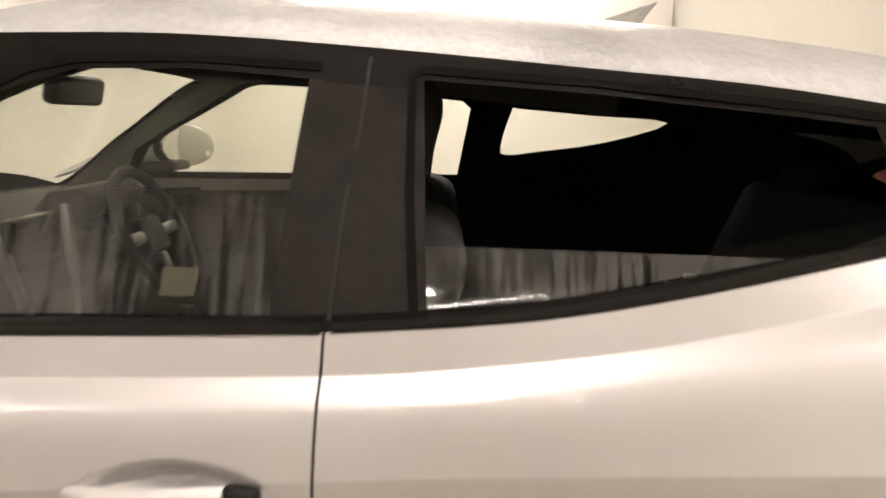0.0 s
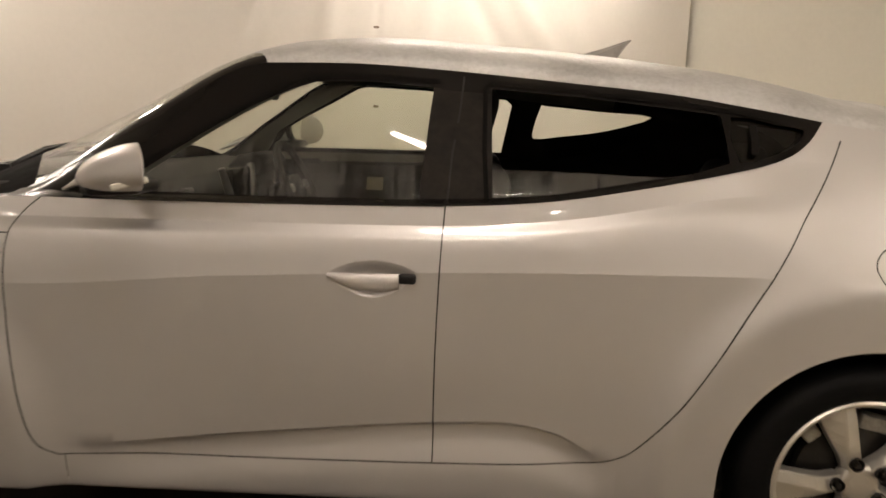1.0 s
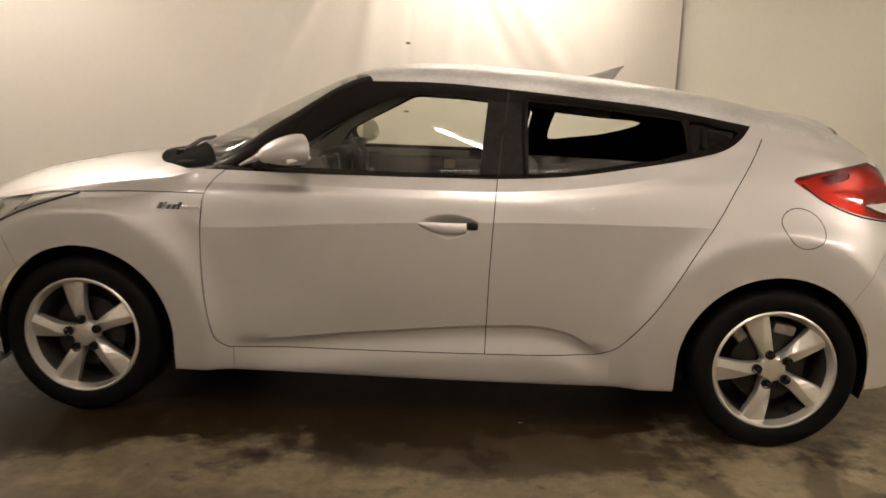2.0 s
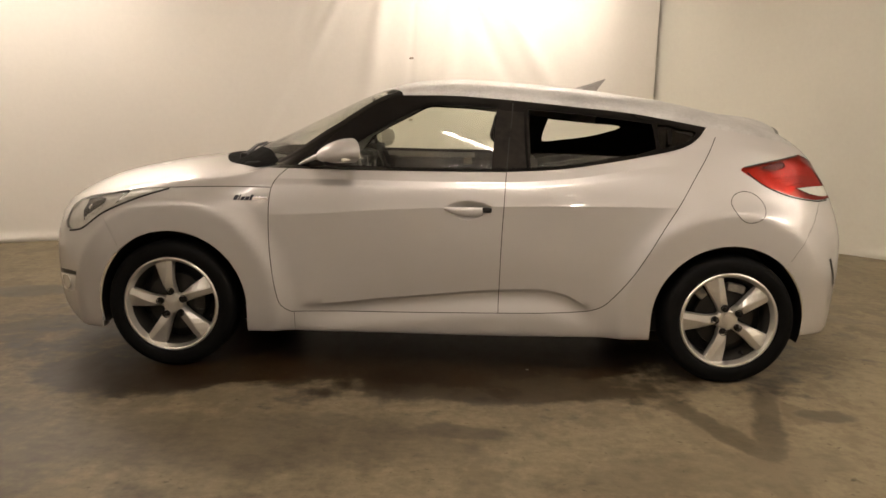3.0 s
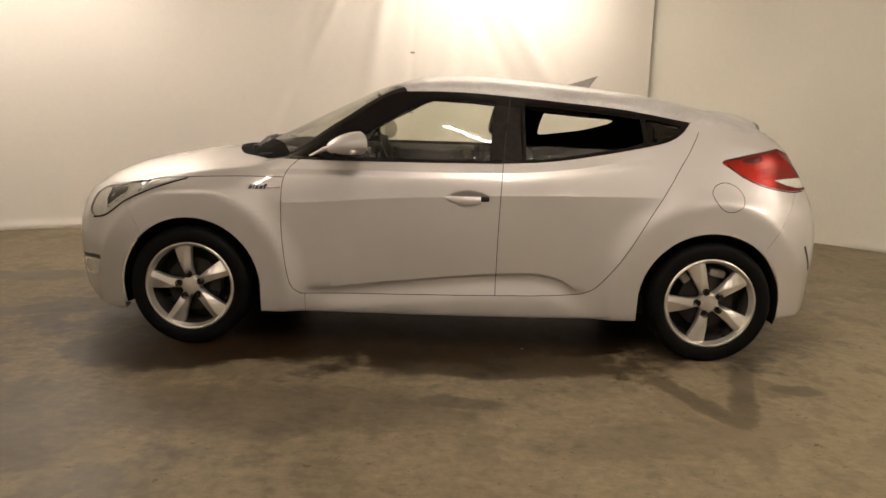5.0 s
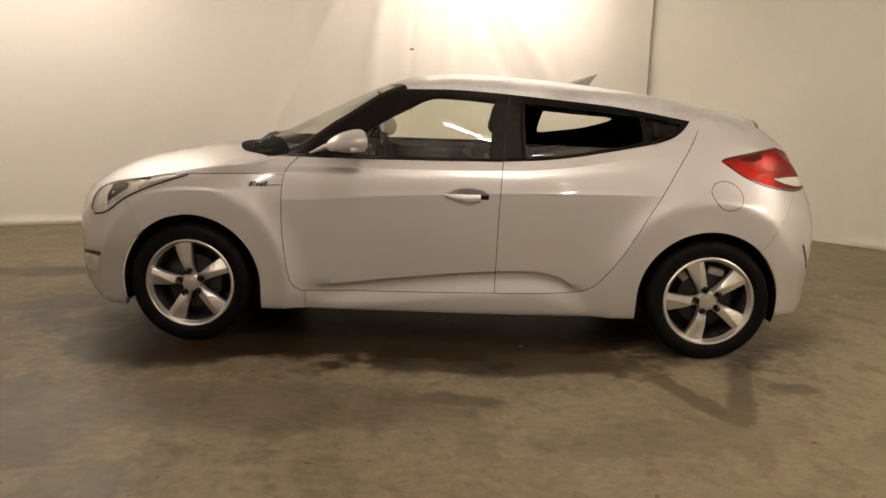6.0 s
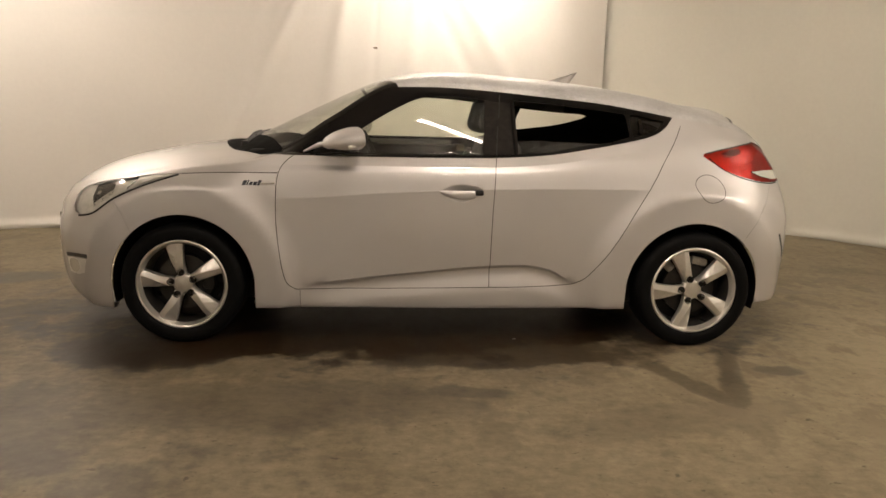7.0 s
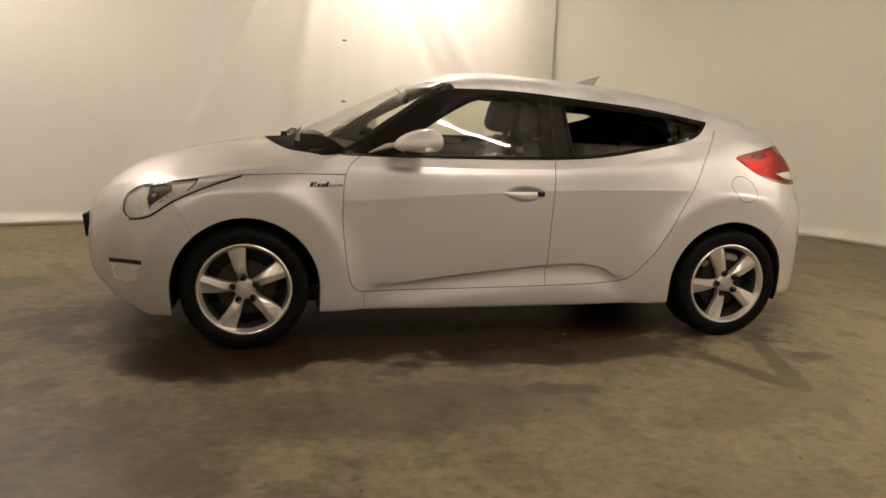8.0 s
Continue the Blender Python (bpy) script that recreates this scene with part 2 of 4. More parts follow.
def tube(points, radius, n=10, close=True):
    """A round bar along points; radius is one number or one a point."""
    bm = bmesh.new()
    pts = [Vector(p) for p in points]
    rad = radius if isinstance(radius, (list, tuple)) else [radius] * len(pts)
    rings = []
    for i, p in enumerate(pts):
        d = (pts[min(i + 1, len(pts) - 1)] - pts[max(i - 1, 0)]).normalized()
        u = d.cross(Vector((0.13, 0.31, 1))).normalized()
        w = d.cross(u)
        rings.append([bm.verts.new(p + rad[i] * (math.cos(a) * u + math.sin(a) * w)) for a in (2 * math.pi * k / n for k in range(n))])
    for p, q in zip(rings, rings[1:]):
        for k in range(n):
            bm.faces.new((p[k], p[(k + 1) % n], q[(k + 1) % n], q[k]))
    if close:
        bm.faces.new(rings[0][::-1])
        bm.faces.new(rings[-1])
    bmesh.ops.recalc_face_normals(bm, faces=bm.faces)
    return bm


def spline(knots):
    """A smooth curve through (x, y) knots that does not overshoot."""
    xs, ys = np.array(knots, float).T
    h, d = np.diff(xs), np.diff(ys) / np.diff(xs)
    m = np.zeros(len(xs))
    m[0], m[-1] = d[0], d[-1]
    for i in range(1, len(xs) - 1):
        if d[i - 1] * d[i] > 0:
            a, b = 2 * h[i] + h[i - 1], h[i] + 2 * h[i - 1]
            m[i] = (a + b) / (a / d[i - 1] + b / d[i])

    known = {}

    def f(x):
        if isinstance(x, float):
            if x not in known:
                known[x] = g(x)
            return known[x]
        return g(x)

    def g(x):
        x = np.clip(x, xs[0], xs[-1])
        i = np.clip(np.searchsorted(xs, x) - 1, 0, len(h) - 1)
        t = (x - xs[i]) / h[i]
        return ((1 + 2 * t) * (1 - t) ** 2 * ys[i] + t * (1 - t) ** 2 * h[i] * m[i]
                + t * t * (3 - 2 * t) * ys[i + 1] + t * t * (t - 1) * h[i] * m[i + 1])
    return f


def step(a, b, x):
    t = np.clip((x - a) / (b - a), 0, 1)
    return t * t * (3 - 2 * t)


def smoothed(pts, n=6, closed=False):
    """More points along a smooth curve through pts."""
    out, k = [], len(pts)
    for i in range(k if closed else k - 1):
        if closed:
            p = [np.array(pts[(i + j) % k], float) for j in (-1, 0, 1, 2)]
        else:
            p = [np.array(pts[min(max(i + j, 0), k - 1)], float) for j in (-1, 0, 1, 2)]
        for s in range(n):
            t = s / n
            out.append(tuple(0.5 * (2 * p[1] + (p[2] - p[0]) * t + (2 * p[0] - 5 * p[1] + 4 * p[2] - p[3]) * t * t
                                    + (3 * p[1] - p[0] - 3 * p[2] + p[3]) * t ** 3)))
    if not closed:
        out.append(tuple(map(float, pts[-1])))
    return out


BOUNDS = {}


def inside(poly, a, b):
    """Whether (a, b) lies in the polygon."""
    name = (len(poly), poly[0], poly[1], poly[len(poly) // 2])
    if name not in BOUNDS:
        BOUNDS[name] = (min(p[0] for p in poly), min(p[1] for p in poly), max(p[0] for p in poly), max(p[1] for p in poly))
    x0, y0, x1, y1 = BOUNDS[name]
    if not (x0 <= a <= x1 and y0 <= b <= y1):
        return False
    hit, j = False, len(poly) - 1
    for i in range(len(poly)):
        (x1, y1), (x2, y2) = poly[i], poly[j]
        if (y1 > b) != (y2 > b) and a < (x2 - x1) * (b - y1) / (y2 - y1) + x1:
            hit = not hit
        j = i
    return hit


def near(line, a, b):
    """The distance from (a, b) to a polyline."""
    best = 9.0
    for (x1, y1), (x2, y2) in zip(line, line[1:]):
        dx, dy = x2 - x1, y2 - y1
        t = max(0, min(1, ((a - x1) * dx + (b - y1) * dy) / (dx * dx + dy * dy + 1e-12)))
        best = min(best, math.hypot(a - x1 - t * dx, b - y1 - t * dy))
    return best


# ---- the booth: floor, hanging sheets, ceiling ----
def sheet(line, z0, z1, folds, seed, hem=0.05, creases=()):
    """A hanging cloth along a plan curve, with soft folds and a hem that spreads on the floor. creases: x and z of a fold's top and foot, width, depth."""
    rnd = random.Random(seed)
    plan = smoothed(line, 80)
    waves = [(rnd.uniform(0.8, 4.0), rnd.uniform(0, 6.3), rnd.uniform(0.4, 1.0), rnd.uniform(-0.5, 0.5)) for _ in range(7)]
    ripples = [(rnd.uniform(7, 16), rnd.uniform(0, 6.3), rnd.uniform(0.3, 1.0)) for _ in range(4)]
    zs = np.array([z0 + 0.012 * k for k in range(16)] + [z0 + 0.2 + (z1 - z0 - 0.2) * k / 64 for k in range(65)])
    f = (zs - z0) / (z1 - z0)
    verts, s = [], 0.0
    for i, p in enumerate(plan):
        q0, q1 = np.array(plan[max(i - 1, 0)]), np.array(plan[min(i + 1, len(plan) - 1)])
        d = (q1 - q0) / np.linalg.norm(q1 - q0)
        s += np.linalg.norm(np.array(p) - q0) if i else 0
        ragged = 0.6 + 0.4 * math.sin(2.3 * s + seed) + 0.25 * math.sin(7.1 * s)
        w = sum(a * np.sin(fr * (s + sl * zs) + ph) for fr, ph, a, sl in waves) / 4
        r = sum(a * math.sin(fr * s + ph) for fr, ph, a in ripples) / 4
        off = folds * w * (0.4 + 0.6 * f) + folds * 0.10 * r * f
        for x1, z1c, x2, z2c, wide, deep in creases:
            g = (z1c - zs) / (z1c - z2c)
            cx = x1 + (x2 - x1) * g
            off = off + deep * np.exp(-((p[0] - cx) / (wide * (0.6 + 0.5 * np.maximum(0, g)))) ** 2) * step(1.5, 0.8, g)
        off = off - hem * ragged * np.exp(-((zs - 0.035) / 0.045) ** 2)
        verts += zip(p[0] - d[1] * off, p[1] + d[0] * off, zs)
    n = len(zs)
    faces = [(i * n + k, i * n + n + k, i * n + n + k + 1, i * n + k + 1) for i in range(len(plan) - 1) for k in range(n - 1)]
    me = bpy.data.meshes.new("t")
    me.from_pydata(verts, [], faces)
    bm = bmesh.new()
    bm.from_mesh(me)
    bpy.data.meshes.remove(me)
    return bm


BACK = [(-6.2, -0.5), (-5.6, 1.4), (-4.4, 2.55), (-3.3, 3.05), (-2.0, 3.28), (-0.5, 3.42), (0.9, 3.95), (2.33, 4.74)]
RIGHT = [(2.2, 4.95), (3.1, 4.25), (3.95, 3.4), (4.5, 2.75), (5.05, 1.75), (5.5, 0.0), (5.7, -2.0), (5.7, -7.0)]
CEIL = 3.3
CREASES = [(-1.25, 2.45, -2.0, 0.9, 0.075, -0.035), (-1.52, 2.45, -1.85, 1.3, 0.11, 0.02), (-0.80, 2.5, -1.0, 1.2, 0.12, -0.05), (-0.09, 2.45, -0.14, 1.5, 0.11, -0.03), (0.12, 2.45, 0.62, 1.6, 0.11, 0.04),
           (0.42, 2.5, 0.95, 1.7, 0.12, -0.05), (-0.48, 2.45, -0.52, 1.5, 0.04, 0.008), (1.1, 2.6, 1.45, 1.6, 0.13, 0.02)]
floor_bm = bmesh.new()
bmesh.ops.create_grid(floor_bm, x_segments=40, y_segments=40, size=8)
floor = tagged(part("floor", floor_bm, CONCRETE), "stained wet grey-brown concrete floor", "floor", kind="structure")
wall_back = tagged(part("wall_back", sheet(BACK, 0.0, CEIL, 0.05, 3, 0.06, CREASES), CLOTH), "cream white hanging sheet wall with soft folds", "wall", kind="structure")
wall_right = tagged(part("wall_right", sheet(RIGHT, 0.0, CEIL, 0.03, 5, 0.06), DARKCLOTH), "cream white hanging sheet wall", "wall", kind="structure")
wall_left = tagged(part("wall_left", sheet([(-6.2, -7), (-6.3, -3), (-6.2, -0.5)], 0, CEIL, 0.04, 8), CLOTH), "cream white hanging sheet wall", "wall", kind="structure")
wall_front = tagged(part("wall_front", box((12.4, 0.15, CEIL), (-0.2, -7.0, CEIL / 2)), GREYWALL), "plain grey wall behind the viewer", "wall", kind="structure")
ceiling = tagged(part("ceiling", box((16, 16, 0.1), (0, 0, CEIL + 0.05)), DULLWALL), "plain pale ceiling", "ceiling", kind="structure")

# ceiling tubes: (x, y, turn, length, radius)
# the third and fourth are unseen fill tubes, added to brighten the left
TUBES = [(0.34, -1.905, -34, 1.02, 0.029), (0.72, 2.76, 28, 2.6, 0.0265), (-3.4, 1.45, 52, 1.2, 0.045), (-3.0, -5.0, -34, 0.9, 0.044), (4.4, -3.0, 12, 1.3, 0.066), (0.3, -3.77, -59, 1.45, 0.030)]
TUBE_MAT = emitter("tube_glow", LAMP, 82)
HOUSING = material("lamp_housing", (0.7, 0.7, 0.68), 0.5)
for x, y, turn, length, thick in TUBES:
    lamp = tagged(new("tube_lamp"), "white fluorescent tube lamp under the ceiling", "lamp", "ceiling tube lamps")
    lamp.matrix_basis = pose(x, y, CEIL - 0.3, 0, 0, turn)
    part("housing", box((length + 0.1, 0.12, 0.06), (0, 0, 0.065), 0.008), HOUSING, lamp)
    part("tube", tube([(-length / 2, 0, 0), (length / 2, 0, 0)], thick), TUBE_MAT, lamp)
    part("bracket", box((0.05, 0.05, 0.21), (0, 0, 0.195), 0.005), HOUSING, lamp)

# a short lamp on the wall behind the viewer
lamp = tagged(new("wall_lamp"), "short white tube lamp on the wall", "lamp")
lamp.matrix_basis = pose(1.55, -6.86, 2.55)
part("housing", box((0.34, 0.06, 0.08), (0, -0.035, 0), 0.008), HOUSING, lamp)
part("tube", tube([(-0.14, 0.02, 0), (0.14, 0.02, 0)], 0.025), TUBE_MAT, lamp)

# eyelets down the overlap of the back sheet
BRASS = material("dull_brass", (0.16, 0.11, 0.06), 0.45, 0.8, 0.2, 60, 200)
for z in (1.27, 1.885, 2.50):
    ring_bm = lathe([(0.003, 0.0), (0.006, -0.004), (0.013, -0.004), (0.016, 0.0)], 20)
    ring_bm.transform(Matrix.Diagonal((1.5, 1, 0.6, 1)))
    eyelet = part("eyelet", ring_bm, BRASS, m=pose(-0.50, 3.330, z))
    tagged(eyelet, "small brass eyelet in the white sheet", "eyelet", "eyelets down the sheet seam")

# a pale chip lying on the floor beside the car
bm = bmesh.new()
rim = [bm.verts.new((0.40 + 0.011 * r * math.cos(a), -0.77 + 0.008 * r * math.sin(a), h)) for a, r, h in ((0, 1, 0.001), (1.1, 0.8, 0.003), (2.0, 1.1, 0.002), (3.3, 0.9, 0.001), (4.4, 1.15, 0.004), (5.4, 0.8, 0.002))]
bm.faces.new(rim)
bmesh.ops.solidify(bm, geom=bm.faces[:], thickness=0.002)
tagged(part("paper_chip", bm, material("white_paper", (0.75, 0.74, 0.7), 0.8), smooth=False), "tiny white chip lying on the wet floor", "litter")


# ---- the car: a loft of cross-sections along x, cut into panels ----
car = empty("car", (0, 0, 0), "silver hatchback car on wet concrete, rear side window half lowered", "car")

# side view and plan curves, front at -x
TOP = spline([(-2.19, 0.50), (-2.15, 0.63), (-2.08, 0.74), (-1.93, 0.855), (-1.75, 0.925), (-1.58, 0.963), (-1.40, 0.996), (-1.24, 1.015), (-1.12, 1.022),
              (-1.0, 1.077), (-0.7, 1.225), (-0.36, 1.373), (-0.16, 1.425), (0.06, 1.438), (0.32, 1.426), (0.66, 1.402), (1.0, 1.362), (1.34, 1.303),
              (1.60, 1.238), (1.72, 1.15), (1.80, 1.02), (1.87, 0.90), (1.94, 0.82), (1.99, 0.72), (2.02, 0.60)])
RAIL_Z = spline([(-2.19, 0.495), (-2.15, 0.61), (-2.08, 0.705), (-1.93, 0.785), (-1.75, 0.83), (-1.5, 0.875), (-1.25, 0.92), (-1.0, 0.955), (-0.87, 0.972),
                 (-0.59, 1.138), (-0.25, 1.325), (0.0, 1.333), (0.24, 1.320), (0.58, 1.292), (0.88, 1.262), (1.22, 1.203), (1.34, 1.185), (1.6, 1.135), (1.72, 1.07),
                 (1.80, 0.97), (1.87, 0.87), (1.94, 0.80), (1.99, 0.71), (2.02, 0.595)])
RAIL_Y = spline([(-2.19, 0.60), (-1.9, 0.66), (-1.25, 0.72), (-0.95, 0.74), (-0.87, 0.745), (-0.59, 0.665), (-0.25, 0.585), (0.2, 0.575), (0.6, 0.58), (0.9, 0.605), (1.22, 0.665),
                 (1.34, 0.67), (1.6, 0.66), (1.8, 0.66), (2.02, 0.66)])
BELT_Z = spline([(-2.19, 0.49), (-2.15, 0.59), (-2.08, 0.67), (-1.93, 0.735), (-1.75, 0.795), (-1.5, 0.860), (-1.25, 0.895), (-1.0, 0.928), (-0.85, 0.966), (-0.3, 0.966),
                 (0.25, 0.974), (0.51, 0.991), (0.74, 1.028), (1.0, 1.077), (1.12, 1.10), (1.34, 1.10), (1.6, 1.06), (1.72, 1.01), (1.80, 0.93), (1.87, 0.84), (1.94, 0.78), (1.99, 0.70), (2.02, 0.59)])
BELT_Y = spline([(-2.19, 0.72), (-1.9, 0.745), (-1.5, 0.77), (-1.2, 0.788), (-0.85, 0.816), (0.25, 0.823), (0.6, 0.813), (0.9, 0.776), (1.12, 0.725), (1.34, 0.725), (1.6, 0.735), (2.02, 0.74)])
SHOULDER_Z = spline([(-2.19, 0.48), (-2.1, 0.60), (-1.9, 0.71), (-1.5, 0.822), (-1.2, 0.845), (-0.85, 0.884), (0.25, 0.893), (0.6, 0.922), (1.0, 0.974), (1.34, 0.97), (1.6, 0.94), (1.8, 0.82), (1.94, 0.72), (2.02, 0.57)])
SHOULDER_Y = spline([(-2.19, 0.78), (-1.9, 0.79), (-1.5, 0.82), (-1.2, 0.832), (-0.85, 0.848), (0.25, 0.8535), (0.6, 0.847), (0.9, 0.825), (1.2, 0.795), (1.6, 0.79), (2.02, 0.80)])
CHAR_Z = spline([(-2.19, 0.47), (-2.1, 0.55), (-1.9, 0.64), (-1.5, 0.765), (-1.2, 0.782), (-1.0, 0.765), (-0.85, 0.751), (-0.28, 0.790), (0.22, 0.815), (0.57, 0.825), (1.0, 0.83), (1.4, 0.80), (1.7, 0.74), (1.9, 0.66), (2.02, 0.55)])
CHAR_Y = spline([(-2.19, 0.83), (-1.5, 0.85), (-0.85, 0.868), (0.22, 0.868), (1.0, 0.866), (1.5, 0.855), (2.02, 0.85)])
MID_Z = spline([(-2.19, 0.45), (-1.9, 0.50), (-1.5, 0.55), (-0.8, 0.57), (1.0, 0.585), (1.6, 0.57), (2.02, 0.50)])
MID_Y = spline([(-2.19, 0.85), (-0.8, 0.859), (1.0, 0.859), (2.02, 0.86)])
LOW_Z = spline([(-2.19, 0.42), (-1.9, 0.36), (-1.3, 0.34), (-0.75, 0.316), (-0.27, 0.366), (0.24, 0.418), (0.42, 0.426), (0.55, 0.405), (0.68, 0.345), (0.95, 0.33), (1.6, 0.36), (2.02, 0.44)])
LOW_Y = spline([(-2.19, 0.84), (-0.75, 0.844), (0.7, 0.844), (2.02, 0.84)])
SILL_Z = spline([(-2.19, 0.40), (-2.12, 0.31), (-2.0, 0.25), (-1.90, 0.21), (-1.75, 0.172), (-1.3, 0.17), (-0.95, 0.182), (0.02, 0.184), (0.97, 0.197), (1.5, 0.21), (1.70, 0.235), (1.85, 0.24), (1.95, 0.29), (2.02, 0.40)])
SILL_Y = spline([(-2.19, 0.78), (-1.7, 0.81), (-0.9, 0.822), (0.9, 0.822), (1.7, 0.82), (2.02, 0.76)])
PLAN = spline([(-2.19, 0.0), (-2.185, 0.12), (-2.165, 0.30), (-2.12, 0.47), (-2.05, 0.63), (-1.97, 0.775), (-1.87, 0.895), (-1.75, 0.97), (-1.62, 0.998), (-1.4, 1.0), (1.45, 1.0), (1.6, 0.99), (1.74, 0.95), (1.84, 0.88),
               (1.91, 0.77), (1.96, 0.62), (1.995, 0.42), (2.013, 0.2), (2.02, 0.0)])
EDGE_F = 0.59
AXLES, ARCH_R, HUB_Z = (-1.318, 1.318), 0.358, 0.305


def section(x):
    """Half a cross-section at x: (half-width, height) from the underside to the roof's middle."""
    p = PLAN(x)
    z0 = SILL_Z(x)
    rz, ry, tz = RAIL_Z(x), RAIL_Y(x), TOP(x)
    flat = step(-0.25, -0.9, x)
    sy, sz, by, bz = SHOULDER_Y(x), SHOULDER_Z(x), BELT_Y(x), BELT_Z(x)
    w = step(-0.92, -0.76, x) * step(1.15, 0.95, x)
    ctrl = [(SILL_Y(x) - 0.07, z0 + 0.012), (SILL_Y(x), z0), (LOW_Y(x), LOW_Z(x)), (MID_Y(x), MID_Z(x)), (CHAR_Y(x), CHAR_Z(x)), (sy, sz),
            (by + (0.62 - 0.34 * step(-0.95, -0.76, x) * step(1.15, 0.75, x)) * (sy - by), bz + EDGE_F * (sz - bz)), (by, bz), ((by + ry) / 2, (bz + rz) / 2), (ry, rz)]
    counts = [2, 14, 8, 8, 9, 10, 4, 12, 6]
    crown = tz - rz
    rear = step(1.0, 1.5, x)
    for f, g, h in ((0.975, 0.19, 0.13), (0.91, 0.44, 0.30), (0.77, 0.70, 0.54), (0.55, 0.88, 0.78), (0.30, 0.975, 0.94)):
        bend = 1 - f ** 2.6
        ctrl.append((ry * f, rz + crown * ((g + (h - g) * rear) * (1 - flat) + bend * flat)))
        counts.append(3)
    ctrl.append((0.0, tz))
    counts.append(4)
    a = np.array(ctrl)
    s = np.concatenate([[0], np.cumsum(np.linalg.norm(np.diff(a, axis=0), axis=1) + 1e-4)])
    v = np.concatenate([np.linspace(s[i], s[i + 1], counts[i], endpoint=False) for i in range(len(counts))] + [[s[-1]]])
    z = spline(list(zip(s, a[:, 1])))(v)
    soft = spline(list(zip(s, a[:, 0])))(v)
    crisp = np.where(v <= s[4], spline(list(zip(s[:5], a[:5, 0])))(v), np.where(v <= s[6], spline(list(zip(s[4:7], a[4:7, 0])))(v), np.where(v <= s[7], spline(list(zip(s[6:8], a[6:8, 0])))(v), spline(list(zip(s[7:], a[7:, 0])))(v))))
    y = w * crisp + (1 - w) * soft
    # the side glass is a plain shallow bow
    zb, zr, yb = BELT_Z(x), rz, BELT_Y(x)
    if -0.87 < x < 1.25:
        f = np.clip((z - zb) / (zr - zb), 0, 1)
        yg = yb - 0.020 * step(1.0, 0.7, x)
        bow = yg + (ry - yg) * f + 0.050 * f * (1 - f) * step(-0.87, -0.6, x)
        k = step(-0.87, -0.75, x) * step(1.25, 1.1, x)
        y = np.where((z > zb) & (z < zr) & (v < s[9]), y + (bow - y) * k, y)
    # undercut below the lower door crease
    fade = step(-0.80, -0.45, x) * step(0.74, 0.55, x)
    under = LOW_Z(x) - z
    y = y - fade * 0.026 * step(0, 0.018, under) * step(0.15, 0.025, under)
    # round the flanks out over the wheels
    for ax in AXLES:
        r = np.hypot(x - ax, (z - HUB_Z) * 0.97)
        # full to a crisp arc over the wheel, then falling away
        rise = np.clip((0.595 - r) / 0.102, 0, 1)
        y = y + 0.032 * (0.35 * rise + 0.65 * rise ** 2) * (step(0.90, 0.84, z) if ax < 0 else step(0.93, 0.80, z)) * (y > 0.5)
    return y * p, z


def stations():
    xs = [*np.linspace(-2.19, -2.0, 26)[:-1], *np.linspace(-2.0, -1.0, 62)[:-1], *np.linspace(-1.0, 1.0, 100)[:-1], *np.linspace(1.0, 1.85, 56)[:-1], *np.linspace(1.85, 2.02, 24)]
    return xs


LOFT = [(x, *section(x)) for x in stations()]


def loft(side, first, last):
    """The skin of one side between two stations."""
    bm = bmesh.new()
    rows = [[bm.verts.new((x, side * max(0, b), c)) for b, c in zip(y, z)] for x, y, z in LOFT[first:last + 1]]
    for p, q in zip(rows, rows[1:]):
        for k in range(len(p) - 1):
            try:
                bm.faces.new((p[k], q[k], q[k + 1], p[k + 1]) if side < 0 else (p[k], p[k + 1], q[k + 1], q[k]))
            except ValueError:
                pass
    bmesh.ops.remove_doubles(bm, verts=bm.verts, dist=1e-5)
    return bm


def cut(bm, line, plane="xz"):
    """Cuts the skin along a line drawn in a view."""
    j = 2 if plane == "xz" else 1
    lo = [min(p[i] for p in line) - 0.03 for i in (0, 1)]
    hi = [max(p[i] for p in line) + 0.03 for i in (0, 1)]

    def spans(f):
        c = [(v.co[0], v.co[j]) for v in f.verts]
        return min(p[0] for p in c), min(p[1] for p in c), max(p[0] for p in c), max(p[1] for p in c)
    near_by, tried = {}, {}
    for v in bm.verts:
        if lo[0] - 0.06 < v.co[0] < hi[0] + 0.06 and lo[1] - 0.06 < v.co[j] < hi[1] + 0.06:
            for f in v.link_faces:
                tried[f] = True
    for f in tried:
        q = spans(f)
        if q[2] >= lo[0] and q[0] <= hi[0] and q[3] >= lo[1] and q[1] <= hi[1]:
            near_by[f] = q
    for (a0, b0), (a1, b1) in zip(line, line[1:]):
        if math.hypot(a1 - a0, b1 - b0) < 1e-6:
            continue
        x0, z0, x1, z1 = min(a0, a1) - 1e-3, min(b0, b1) - 1e-3, max(a0, a1) + 1e-3, max(b0, b1) + 1e-3
        faces = [f for f, q in near_by.items() if q[2] >= x0 and q[0] <= x1 and q[3] >= z0 and q[1] <= z1]
        if not faces:
            continue
        for f in faces:
            del near_by[f]
        geom = list({e for f in faces for e in f.edges}) + list({v for f in faces for v in f.verts}) + faces
        n = (b1 - b0, 0, -(a1 - a0)) if plane == "xz" else (b1 - b0, -(a1 - a0), 0)
        co = (a0, 0, b0) if plane == "xz" else (a0, b0, 0)
        res = bmesh.ops.bisect_plane(bm, geom=geom, plane_co=co, plane_no=n, dist=1e-5)
        for f in {g for g in res["geom"] if isinstance(g, bmesh.types.BMFace)} | {f for f in faces if f.is_valid}:
            near_by[f] = spans(f)


